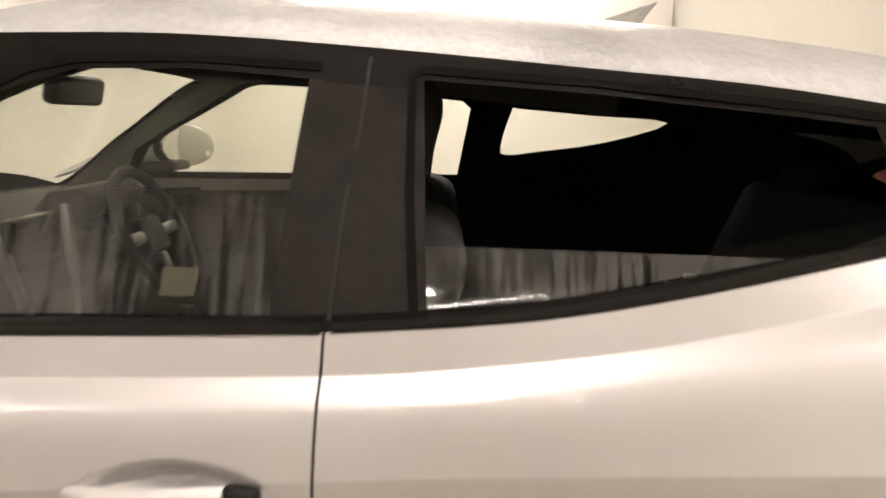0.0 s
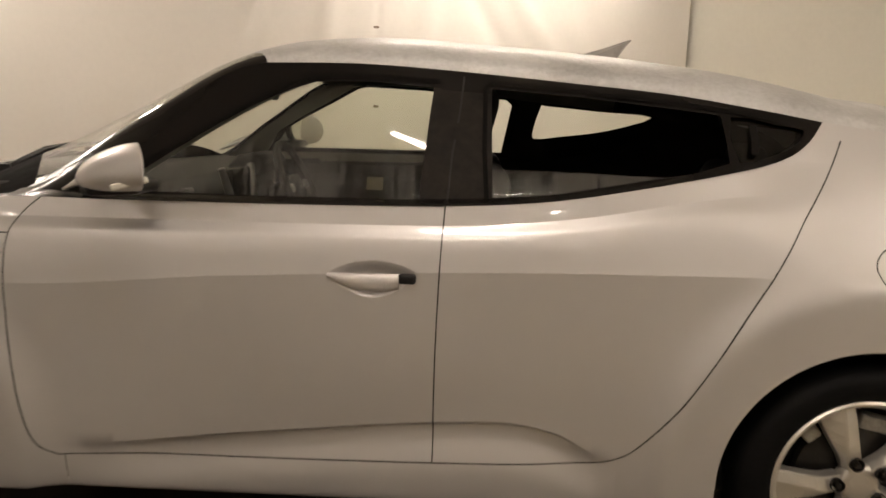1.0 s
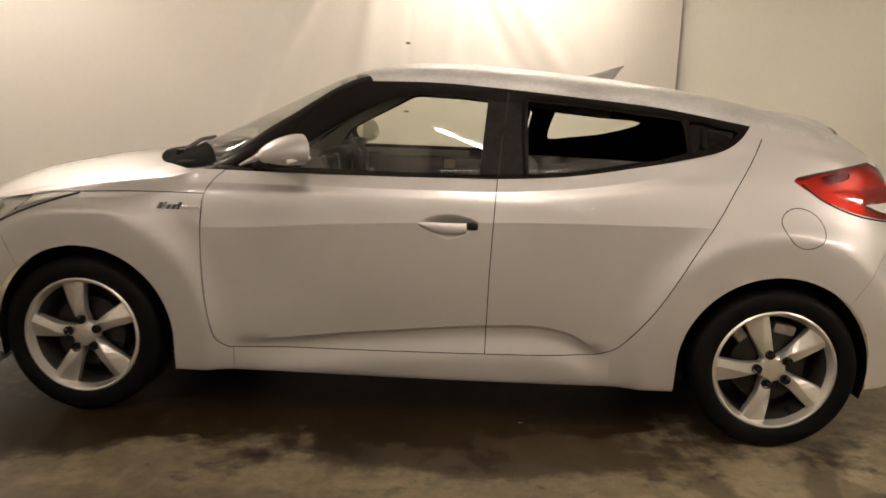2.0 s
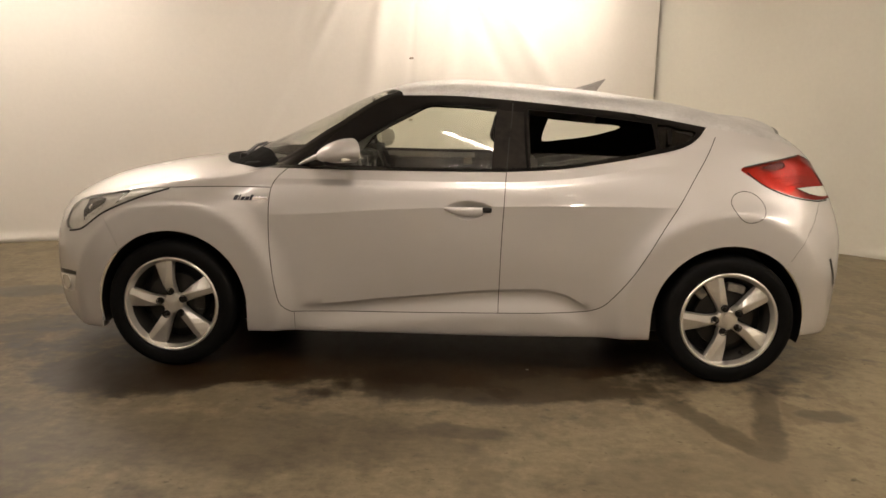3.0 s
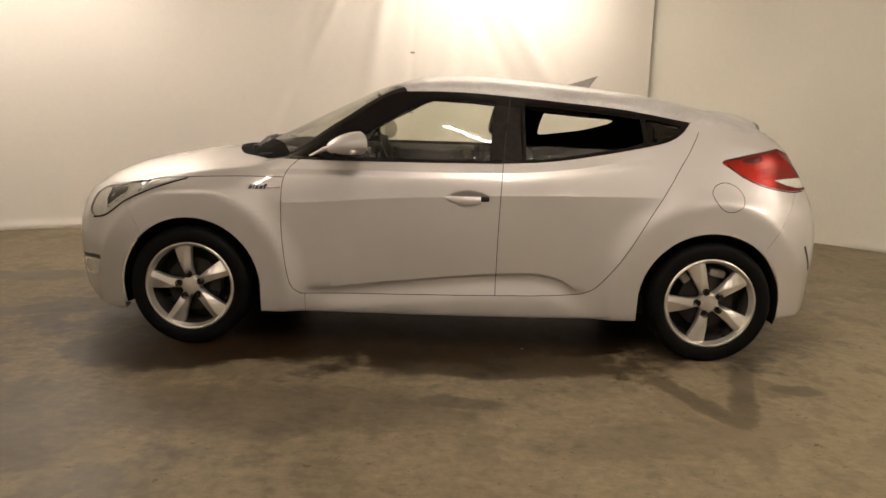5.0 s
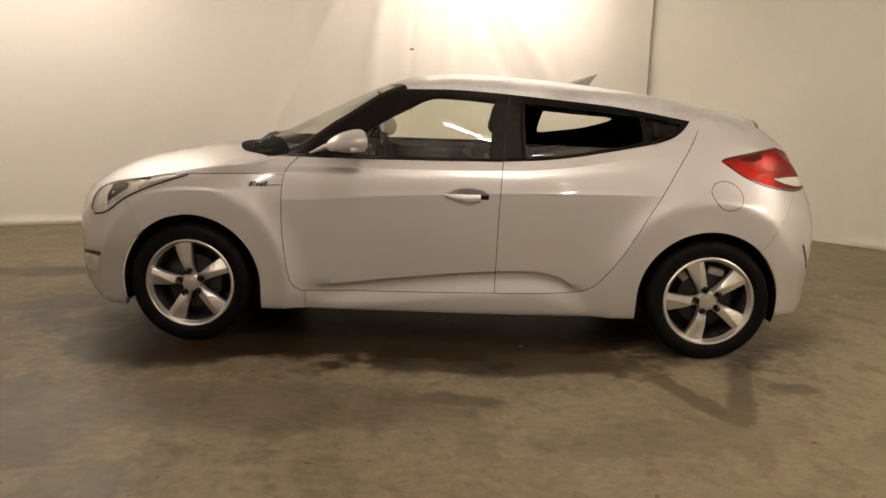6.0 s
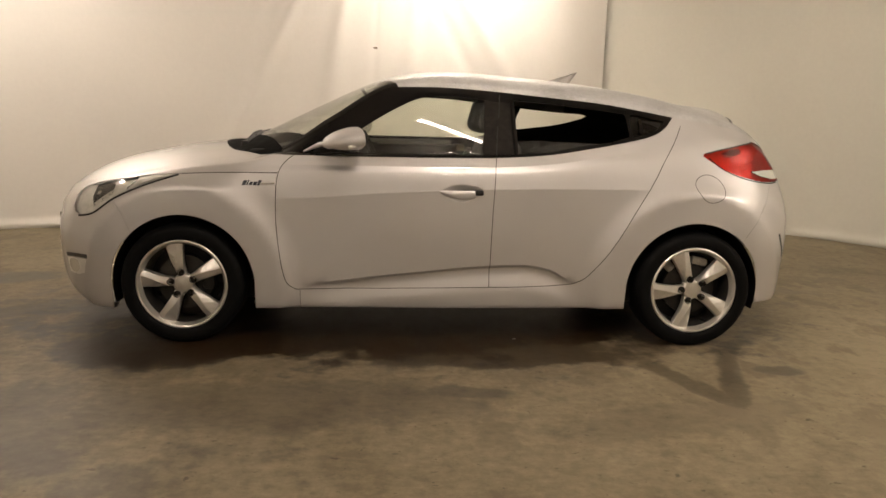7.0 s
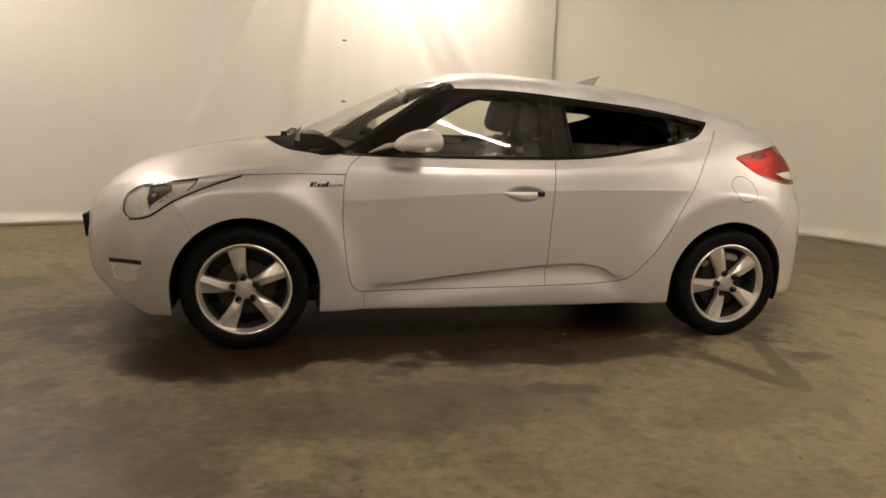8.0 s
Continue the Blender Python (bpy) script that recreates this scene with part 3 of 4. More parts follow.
def offset(line, d):
    out = []
    for i, p in enumerate(line):
        a, b = line[max(i - 1, 0)], line[min(i + 1, len(line) - 1)]
        dx, dz = b[0] - a[0], b[1] - a[1]
        n = math.hypot(dx, dz) or 1
        out.append((p[0] - dz / n * d, p[1] + dx / n * d))
    return out


def ring(cx, cz, r, a0=0, a1=360, n=40, rz=None):
    return [(cx + r * math.cos(radians(a0 + (a1 - a0) * i / n)), cz + (rz or r) * math.sin(radians(a0 + (a1 - a0) * i / n))) for i in range(n + 1)]


# lines drawn in the side view
DOOR_F = smoothed([(-0.763, 0.970), (-0.814, 0.926), (-0.842, 0.869), (-0.851, 0.783), (-0.852, 0.639), (-0.838, 0.494), (-0.819, 0.376), (-0.797, 0.312), (-0.753, 0.281)], 3)
DOOR_B = smoothed([(-0.753, 0.281), (-0.3, 0.287), (0.242, 0.300), (0.50, 0.308), (0.64, 0.318), (0.711, 0.338), (0.766, 0.378), (0.871, 0.520), (0.997, 0.737), (1.110, 0.921), (1.203, 1.063), (1.252, 1.154)], 4)
DOOR_M = smoothed([(0.242, 0.300), (0.244, 0.6), (0.252, 0.85), (0.259, 0.974)], 3)
SILL_CUT = [(-0.738, 0.281), (-0.736, 0.17)]
HOOD_SIDE = smoothed([(-1.38, 0.857), (-1.32, 0.862), (-1.06, 0.874), (-0.848, 0.877)], 4)
BUMP_F = smoothed([(-1.66, 0.74), (-1.62, 0.69), (-1.575, 0.60), (-1.55, 0.55)], 3)
BUMP_R = smoothed([(1.755, 0.885), (1.70, 0.775), (1.61, 0.64), (1.55, 0.55)], 3)
FUEL = smoothed([(1.296, 0.853), (1.316, 0.896), (1.366, 0.912), (1.42, 0.893), (1.452, 0.846), (1.438, 0.795), (1.385, 0.772), (1.335, 0.79)], 4, True)
FUEL.append(FUEL[0])
DLO = smoothed([(-0.87, 0.971), (-0.73, 1.053), (-0.59, 1.139), (-0.42, 1.235), (-0.25, 1.326)], 4)[:-1] + smoothed(
    [(-0.25, 1.326), (0.0, 1.329), (0.24, 1.317), (0.58, 1.290), (0.88, 1.261), (1.215, 1.203)], 5)[:-1] + smoothed(
    [(1.215, 1.203), (1.17, 1.15), (1.105, 1.107), (1.0, 1.078), (0.74, 1.028), (0.51, 0.992), (0.25, 0.975), (-0.3, 0.967), (-0.76, 0.967), (-0.87, 0.971)], 5)
PANE_F = smoothed([(-0.60, 0.986), (-0.40, 1.125), (-0.25, 1.215), (-0.14, 1.268)], 3)[:-1] + [(-0.10, 1.277), (0.05, 1.280), (0.212, 1.268), (0.190, 0.986), (-0.2, 0.983), (-0.60, 0.986)]
PANE_R = [(0.366, 1.268), (0.60, 1.252), (0.86, 1.225), (0.96, 1.213), (0.965, 1.095), (0.86, 1.064), (0.74, 1.043), (0.51, 1.004), (0.375, 0.990), (0.366, 1.268)]
PANE_Q = smoothed([(0.985, 1.210), (1.10, 1.192), (1.165, 1.180), (1.13, 1.14), (1.08, 1.118), (0.99, 1.098)], 2, True)
PANE_Q.append(PANE_Q[0])
FAR_F = [(-0.60, 1.04), (-0.53, 1.125), (-0.43, 1.182), (-0.31, 1.242), (-0.19, 1.304), (-0.15, 1.312), (0.1, 1.303), (0.45, 1.272), (0.475, 1.25), (0.44, 1.04), (-0.60, 1.04)]
FAR_R = smoothed([(0.575, 1.13), (0.60, 1.245), (0.63, 1.25), (0.85, 1.233), (1.085, 1.214), (0.9, 1.15), (0.7, 1.12), (0.60, 1.108)], 3, True)
FAR_R.append(FAR_R[0])
RECESS = smoothed([(-0.032, 0.803), (0.02, 0.829), (0.085, 0.840), (0.155, 0.831), (0.201, 0.810)], 4)[:-1] + smoothed([(0.201, 0.810), (0.155, 0.770), (0.085, 0.746), (0.02, 0.766), (-0.032, 0.803)], 4)
HEAD = smoothed([(-1.897, 0.675), (-1.861, 0.643), (-1.765, 0.663), (-1.657, 0.735), (-1.566, 0.781), (-1.461, 0.823), (-1.322, 0.861)], 4)[:-1] + smoothed(
    [(-1.322, 0.861), (-1.45, 0.855), (-1.57, 0.836), (-1.72, 0.813), (-1.83, 0.782), (-1.885, 0.738), (-1.897, 0.675)], 4)
TAIL = smoothed([(1.356, 1.006), (1.372, 1.022), (1.45, 1.041), (1.56, 1.065), (1.66, 1.084)], 4)[:-1] + smoothed([(1.66, 1.084), (1.75, 1.045), (1.80, 0.96), (1.84, 0.882)], 4)[:-1] + smoothed(
    [(1.84, 0.882), (1.72, 0.876), (1.58, 0.899), (1.46, 0.942), (1.385, 0.986), (1.356, 1.006)], 4)
TAIL_PALE = [(1.62, 0.930), (1.70, 0.938), (1.86, 0.942), (1.86, 0.893), (1.76, 0.892), (1.69, 0.905), (1.62, 0.930)]
ARCHES = [ring(ax, HUB_Z, ARCH_R, -38, 218, 64) for ax in AXLES]
SEAMS = [(DOOR_F, 0.0018), (DOOR_B, 0.0018), (DOOR_M, 0.0018), (SILL_CUT, 0.0010), (HOOD_SIDE, 0.0019), (BUMP_F, 0.0007), (BUMP_R, 0.0007), (FUEL, 0.0016)]
# lines drawn in the plan: windscreen, rear edge of the bonnet
SCREEN_LOW = smoothed([(-0.80, 0.80), (-0.885, 0.62), (-1.015, 0.35), (-1.065, 0.0), (-1.015, -0.35), (-0.885, -0.62), (-0.80, -0.80)], 4)
SCREEN_TOP = smoothed([(-0.235, 0.64), (-0.25, 0.58), (-0.33, 0.45), (-0.38, 0.22), (-0.395, 0.0), (-0.38, -0.22), (-0.33, -0.45), (-0.25, -0.58), (-0.235, -0.64)], 4)
HOOD_END = smoothed([(-0.80, 0.80), (-0.95, 0.74), (-1.10, 0.60), (-1.20, 0.35), (-1.24, 0.0), (-1.20, -0.35), (-1.10, -0.60), (-0.95, -0.74), (-0.80, -0.80)], 4)


def under_curve(line, x, y):
    """Whether x lies ahead of a line drawn across the plan."""
    ys, xs = [p[1] for p in line][::-1], [p[0] for p in line][::-1]
    return x < np.interp(y, ys, xs)


BOXES = [(min(p[0] for p in l) - 0.01, min(p[1] for p in l) - 0.01, max(p[0] for p in l) + 0.01, max(p[1] for p in l) + 0.01) for l, _ in SEAMS]
BACK_EDGE = [p for p in DOOR_B if p[0] > 0.7]


def sort_faces(bm, side):
    """Which panel each face of the skin belongs to."""
    groups = {}
    for f in bm.faces:
        c = f.calc_center_median()
        x, y, z = c
        ax = AXLES[0] if x < 0 else AXLES[1]
        if math.hypot(x - ax, z - HUB_Z) < ARCH_R or (abs(x - ax) < ARCH_R and z < HUB_Z):
            continue
        if side < 0 and -0.05 < x < 0.22 and inside(RECESS, x, z):
            continue
        rail = z > RAIL_Z(x) - 0.002
        flank = abs(y) > 0.35
        key = None
        if flank and -0.87 < x < 1.22 and inside(DLO, x, z):
            key = "window_frame"
            panes = (("pane_f", PANE_F), ("pane_r", PANE_R), ("pane_q", PANE_Q)) if side < 0 else (("pane_f", FAR_F), ("pane_r", FAR_R))
            for name, poly in panes:
                if inside(poly, x, z):
                    key = name
            if key == "window_frame" and (0.17 if side < 0 else 0.42) < x < (0.385 if side < 0 else 0.62) and 0.985 < z < RAIL_Z(x) - 0.055:
                key = "pillar_cover"
            if side < 0 and z > 0.97 and abs(x - 0.262 - (z - 0.974) * 0.08) < 0.003 and key == "window_frame":
                key = "gap"
        elif flank and x < -1.3 and inside(HEAD, x, z):
            key = "headlight"
        elif flank and x > 1.3 and inside(TAIL, x, z):
            key = "tail_pale" if inside(TAIL_PALE, x, z) else "taillight"
        elif rail and x < 0 and abs(y) < 0.80 and z > 0.94 and not under_curve(HOOD_END, x, y) and under_curve(SCREEN_TOP, x, y):
            key = "windscreen" if not under_curve(SCREEN_LOW, x, y) else "cowl"
            if abs(y) > 0.945 * RAIL_Y(x) and key == "windscreen":
                key = "pillar"
        if key is None and flank and -0.82 < x < -0.2 and z > BELT_Z(x) + 0.03 and not rail:
            key = "window_frame"
        if key is None and side < 0 and flank:
            for (line, gap), (x0, z0, x1, z1) in zip(SEAMS, BOXES):
                if x0 < x < x1 and z0 < z < z1 and near(line, x, z) < gap + 0.0001:
                    key = "gap"
        if key is None:
            edge = np.interp(z, [p[1] for p in DOOR_F][::-1], [p[0] for p in DOOR_F][::-1])
            rear = np.interp(z, [p[1] for p in BACK_EDGE], [p[0] for p in BACK_EDGE])
            low = np.interp(x, [p[0] for p in DOOR_B], [p[1] for p in DOOR_B])
            bf = np.interp(z, [p[1] for p in BUMP_F][::-1], [p[0] for p in BUMP_F][::-1])
            br = np.interp(z, [p[1] for p in BUMP_R][::-1], [p[0] for p in BUMP_R][::-1])
            if x < -0.6 and z > np.interp(x, [-2.2, -2.05, -1.95, -1.72, -1.38, -1.06, -0.84], [0.70, 0.70, 0.73, 0.81, 0.857, 0.874, 0.877]) and (x < edge or abs(y) < 0.7):
                key = "bonnet"
            elif x < -1.5 and x < bf:
                key = "front_bumper"
            elif x < edge and x < -0.5:
                key = "front_wing"
            elif x > 1.5 and x > br and z < 0.887:
                key = "rear_bumper"
            elif x > 1.62 and (z > 0.887) and abs(y) < 0.60:
                key = "tailgate"
            elif rail and -0.4 < x < 1.65:
                key = "roof"
            elif x > rear and x > 0.6:
                key = "rear_wing"
            elif z < low and -1 < x < 1:
                key = "sill"
            elif x < 0.25:
                key = "front_door"
            else:
                key = "rear_door"
            if side > 0 and key in ("front_door", "rear_door"):
                key = "front_door" if x < 0.5 else "rear_wing"
            if side < 0 and flank and inside(FUEL, x, z):
                key = "fuel_flap"
        groups.setdefault(key, []).append(f)
    return groups


def take(bm, faces, move=(0, 0, 0)):
    """A new mesh of some faces."""
    out, made = bmesh.new(), {}
    for f in faces:
        vs = []
        for v in f.verts:
            if v not in made:
                made[v] = out.verts.new(v.co + Vector(move))
            vs.append(made[v])
        try:
            out.faces.new(vs)
        except ValueError:
            pass
    return out


def joined(*meshes):
    out = bmesh.new()
    for b in meshes:
        me = bpy.data.meshes.new("t")
        b.to_mesh(me)
        b.free()
        out.from_mesh(me)
        bpy.data.meshes.remove(me)
    bmesh.ops.remove_doubles(out, verts=out.verts, dist=2e-5)
    return out


panels = {}
for side in (-1, 1):
    pieces = {}
    for first in range(0, len(LOFT) - 1, 22):
        bm = loft(side, first, min(first + 22, len(LOFT) - 1))
        if side < 0:
            for line, gap in SEAMS:
                cut(bm, offset(line, gap))
                cut(bm, offset(line, -gap))
        for line in (DLO, HEAD, TAIL, *ARCHES, *((RECESS, PANE_F, PANE_R, PANE_Q) if side < 0 else (FAR_F, FAR_R))):
            cut(bm, line)
        cut(bm, TAIL_PALE)
        for line in (SCREEN_LOW, SCREEN_TOP, HOOD_END):
            cut(bm, line, "xy")
        for key, faces in sort_faces(bm, side).items():
            pieces.setdefault(key, []).append(take(bm, faces, (0, 0.006, 0) if key == "gap" else (0, 0, 0)))
        bm.free()
    for key, some in pieces.items():
        panels[key, side] = joined(*some)


LOOKS = {"window_frame": GLOSSBLACK, "pillar_cover": SATIN, "gap": SEAM, "pane_f": WETGLASS, "pane_r": WETGLASS, "pane_q": TINTED, "headlight": glass("headlamp_lens", (0.98, 0.98, 0.97)), "taillight": REDLENS, "tail_pale": CLEARLENS,
         "windscreen": GLASS, "roof": WETPAINT, "pillar": PILLAR, "cowl": MATT}
NAMES = {"pane_f": "front_window", "pane_r": "rear_window", "pane_q": "quarter_window", "gap": "shut_line", "tail_pale": "reversing_light", "front_wing": "front_wing", "rear_wing": "rear_wing"}


def crease(me):
    """Keeps the two pressed lines of a door sharp."""
    def on_line(v):
        x, z = v.co.x, v.co.z
        edge = BELT_Z(x) + EDGE_F * (SHOULDER_Z(x) - BELT_Z(x))
        return 1 if abs(z - CHAR_Z(x)) < 6e-4 else 2 if abs(z - edge) < 6e-4 else 0
    lines = [on_line(v) for v in me.vertices]
    for e in me.edges:
        a, b = e.vertices
        if lines[a] and lines[a] == lines[b]:
            e.use_edge_sharp = True


body = {}
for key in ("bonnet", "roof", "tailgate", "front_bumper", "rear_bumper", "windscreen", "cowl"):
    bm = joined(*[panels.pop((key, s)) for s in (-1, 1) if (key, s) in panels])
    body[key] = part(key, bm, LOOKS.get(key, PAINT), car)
for (key, side), bm in list(panels.items()):
    if key == "pane_r" and side < 0:
        # the lowered pane stands only in the lower part of the opening
        bmesh.ops.bisect_plane(bm, geom=bm.verts[:] + bm.edges[:] + bm.faces[:], plane_co=(0.366, 0, 1.062), plane_no=(0.018, 0, 1), clear_outer=True)
        bm.transform(Matrix.Translation((0, -0.79, 0.99)) @ pose(0, 0, 0, 5.5) @ Matrix.Translation((0, 0.79, -0.99)))
    if key.startswith("pane"):
        bm.transform(Matrix.Translation((0, -side * 0.010, 0)))
    ob = part(NAMES.get(key, key), bm, LOOKS.get(key, PAINT), car)
    if key in ("front_door", "rear_door") and side < 0:
        crease(ob.data)
    body[key, side] = ob
    if LOOKS.get(key) in (GLASS, WETGLASS, TINTED, REDLENS):
        ob.visible_shadow = False
body["windscreen"].visible_shadow = False

# ---- underbody ----
part("underbody", box((3.3, 1.5, 0.10), (0.0, 0, 0.255), 0.03), BLACK, car)
for ax in AXLES:
    for s in (-1, 1):
        bm = bmesh.new()
        prof = ring(ax, HUB_Z, ARCH_R + 0.004, -17, 197, 36)
        a = [bm.verts.new((x, s * 0.835, z)) for x, z in prof]
        b = [bm.verts.new((x, s * 0.52, z)) for x, z in prof]
        for i in range(len(prof) - 1):
            bm.faces.new((a[i], b[i], b[i + 1], a[i + 1]))
        bm.faces.new(b)
        part("wheel_arch_liner", bm, BLACK, car)


# ---- wheels ----
CASTING = material("pale_casting", (0.35, 0.335, 0.30), 0.5, 0.3, 0.3, 30, 120, 0.2)


def wheel(place, turn, side):
    """An alloy wheel with five broad folded spokes; outward is -y before turning."""
    hub = new("wheel")
    hub.parent = car
    hub.matrix_basis = pose(*place) @ (pose(0, 0, 0, 0, 0, 180) if side > 0 else Matrix())
    tyre = [(0.226, 0.0), (0.232, -0.006), (0.250, -0.012), (0.275, -0.014), (0.292, -0.008), (0.303, 0.006), (0.308, 0.020), (0.309, 0.10), (0.308, 0.18), (0.300, 0.196), (0.27, 0.205), (0.226, 0.19)]
    part("tyre", lathe(tyre, 72), RUBBER, hub, "black rubber tyre")
    rim = new("rim")
    rim.parent = hub
    barrel = [(0.203, 0.024), (0.2065, 0.016), (0.2105, 0.008), (0.2135, 0.0), (0.2155, -0.005), (0.2225, -0.008), (0.2285, -0.004), (0.2285, 0.012), (0.208, 0.03)]
    part("rim_barrel", lathe(barrel, 72), ALLOY, rim)
    # inner rim set much darker than the alloy face
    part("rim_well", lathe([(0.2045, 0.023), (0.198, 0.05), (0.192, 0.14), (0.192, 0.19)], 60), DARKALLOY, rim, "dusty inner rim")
    part("back_plate", lathe([(0.0, 0.125), (0.19, 0.125), (0.195, 0.14)], 40), BLACK, hub)
    for k in range(5):
        a = turn + 72 * k
        bm = bmesh.new()
        rows = []
        # r, half-widths either side, depth, place of the ridge across the blade
        for r, wl, wr, d, k in ((0.030, 0.020, 0.020, 0.0135, 0.55), (0.052, 0.0245, 0.0235, 0.0125, 0.55), (0.072, 0.0250, 0.0245, 0.008, 0.50), (0.092, 0.026, 0.028, 0.002, 0.38), (0.112, 0.029, 0.032, 0.0, 0.20),
                                (0.140, 0.034, 0.037, 0.001, -0.02), (0.175, 0.041, 0.042, 0.003, -0.22), (0.214, 0.047, 0.048, 0.007, -0.35)):
            ridge = k * (wr if k > 0 else wl)
            pts = [(-wl, d + 0.042), (-wl, d + 0.012), (-wl * 0.92, d + 0.007), (ridge - 0.003, d), (ridge + 0.003, d + 0.001), (wr * 0.92, d + 0.016), (wr, d + 0.022), (wr, d + 0.046)]
            rows.append([bm.verts.new((r, h, t)) for t, h in pts])
        for p, q in zip(rows, rows[1:]):
            for i in range(len(p) - 1):
                bm.faces.new((p[i], q[i], q[i + 1], p[i + 1]))
        bmesh.ops.recalc_face_normals(bm, faces=bm.faces)
        part("spoke", bm, ALLOY, rim, smooth=False, m=pose(0, 0, 0, 0, -a, 0))
        nut = lathe([(0.0, -0.004), (0.0075, -0.003), (0.0085, 0.002), (0.0085, 0.012), (0.0150, 0.013), (0.0158, 0.001), (0.0172, 0.0), (0.0178, 0.016)], 14)
        part("wheel_bolt", nut, BOLT, rim, "dark steel wheel bolt", m=pose(0, 0, 0, 0, -(a - 4), 0) @ pose(0.060, -0.001, 0))
    part("hub_plate", lathe([(0.0, 0.012), (0.03, 0.012), (0.042, 0.0135), (0.049, 0.018), (0.052, 0.026), (0.053, 0.05)], 40), ALLOY, rim)
    part("centre_cap", lathe([(0.0, 0.0095), (0.022, 0.0095), (0.027, 0.011), (0.028, 0.02)], 32), ALLOY, rim)
    part("brake_disc", lathe([(0.04, 0.07), (0.14, 0.07), (0.142, 0.09), (0.04, 0.09)], 48), STEEL, hub, "grey steel brake disc")
    if place[0] < 0:
        part("caliper", box((0.06, 0.06, 0.13), (0.12, 0.075, 0.03), 0.012), STEEL, hub)
    else:
        part("caliper", box((0.085, 0.05, 0.040), (0.045, 0.075, 0.145), 0.010, pose(0, 0, 0, 0, 12, 0)), CASTING, hub, "pale cast brake caliper")
        part("caliper_bracket", box((0.045, 0.04, 0.05), (-0.115, 0.078, 0.115), 0.008, pose(0, 0, 0, 0, -40, 0)), CASTING, hub)
    part("valve", lathe([(0.0, -0.012), (0.006, -0.010), (0.007, 0.01), (0.011, 0.022)], 12), BLACK, rim, "black tyre valve", m=pose(0, 0, 0, 0, 62 if place[0] > 0 else 20, 0) @ pose(0.190, 0.03, 0))
    return hub


TURNS = {(-1, -1): 101, (1, -1): 112, (-1, 1): 60, (1, 1): 20}
for i, ax in enumerate((-1.325, 1.325)):
    for s in (-1, 1):
        wheel((ax, s * 0.868, HUB_Z), TURNS[(-1, 1)[i], s], s)


# ---- cabin ----
def skin(x, z):
    """The half-width of the body's flank at a place in the side view."""
    y, zz = section(x)
    k = int(np.argmax(zz))
    return float(np.interp(z, zz[1:k], y[1:k]))


for side in (-1, 1):
    bm = bmesh.new()
    rows = []
    for x, y, z in LOFT[::2]:
        if -1.0 < x < 1.72:
            lift = np.array([step(BELT_Z(x), RAIL_Z(x), c) for c in z])
            rows.append([bm.verts.new((x, side * max(0.0, b - (0.045 if b > 0.05 else 0)), c - 0.028 * l)) for b, c, l in zip(y[4:], z[4:], lift[4:])])
    for p, q in zip(rows, rows[1:]):
        for k in range(len(p) - 1):
            bm.faces.new((p[k], q[k], q[k + 1], p[k + 1]))
    holes = []
    for line in (PANE_F, PANE_R, PANE_Q) if side < 0 else (FAR_F, FAR_R):
        mx, mz = sum(p[0] for p in line) / len(line), sum(p[1] for p in line) / len(line)
        holes.append([(mx + (p[0] - mx) * 1.05, mz - 0.004 + (p[1] - mz) * 1.10) for p in line])
    for line in holes:
        cut(bm, line)
    for line in (SCREEN_LOW, SCREEN_TOP):
        cut(bm, line, "xy")
    trim, cloth = [], []
    for f in bm.faces:
        x, y, z = f.calc_center_median()
        if any(inside(h, x, z) for h in holes) and abs(y) > 0.45:
            continue
        ax = AXLES[0] if x < 0 else AXLES[1]
        if math.hypot(x - ax, z - HUB_Z) < ARCH_R + 0.03 or (x < -0.84 and z < 0.95):
            continue
        top = z > RAIL_Z(x) - 0.03
        if top and under_curve(SCREEN_TOP, x, y) and x < 0:
            if z > RAIL_Z(x) + 0.0:
                continue
        (cloth if (top or (z > BELT_Z(x) + 0.02 and x < 0.15)) and x < 0.9 else trim).append(f)
    part("side_trim", take(bm, trim), TRIM, car, "dark plastic cabin lining")
    part("headliner", take(bm, cloth), LINER, car, "pale grey-green roof lining")
    bm.free()


def extrude_y(profile, y0, y1, bevel=0.0):
    bm = bmesh.new()
    a = [bm.verts.new((x, y0, z)) for x, z in profile]
    b = [bm.verts.new((x, y1, z)) for x, z in profile]
    n = len(profile)
    for i in range(n):
        bm.faces.new((a[i], a[(i + 1) % n], b[(i + 1) % n], b[i]))
    bm.faces.new(a[::-1])
    bm.faces.new(b)
    bmesh.ops.recalc_face_normals(bm, faces=bm.faces)
    if bevel:
        bmesh.ops.bevel(bm, geom=bm.edges[:], offset=bevel, segments=3, affect="EDGES", profile=0.5)
    return bm


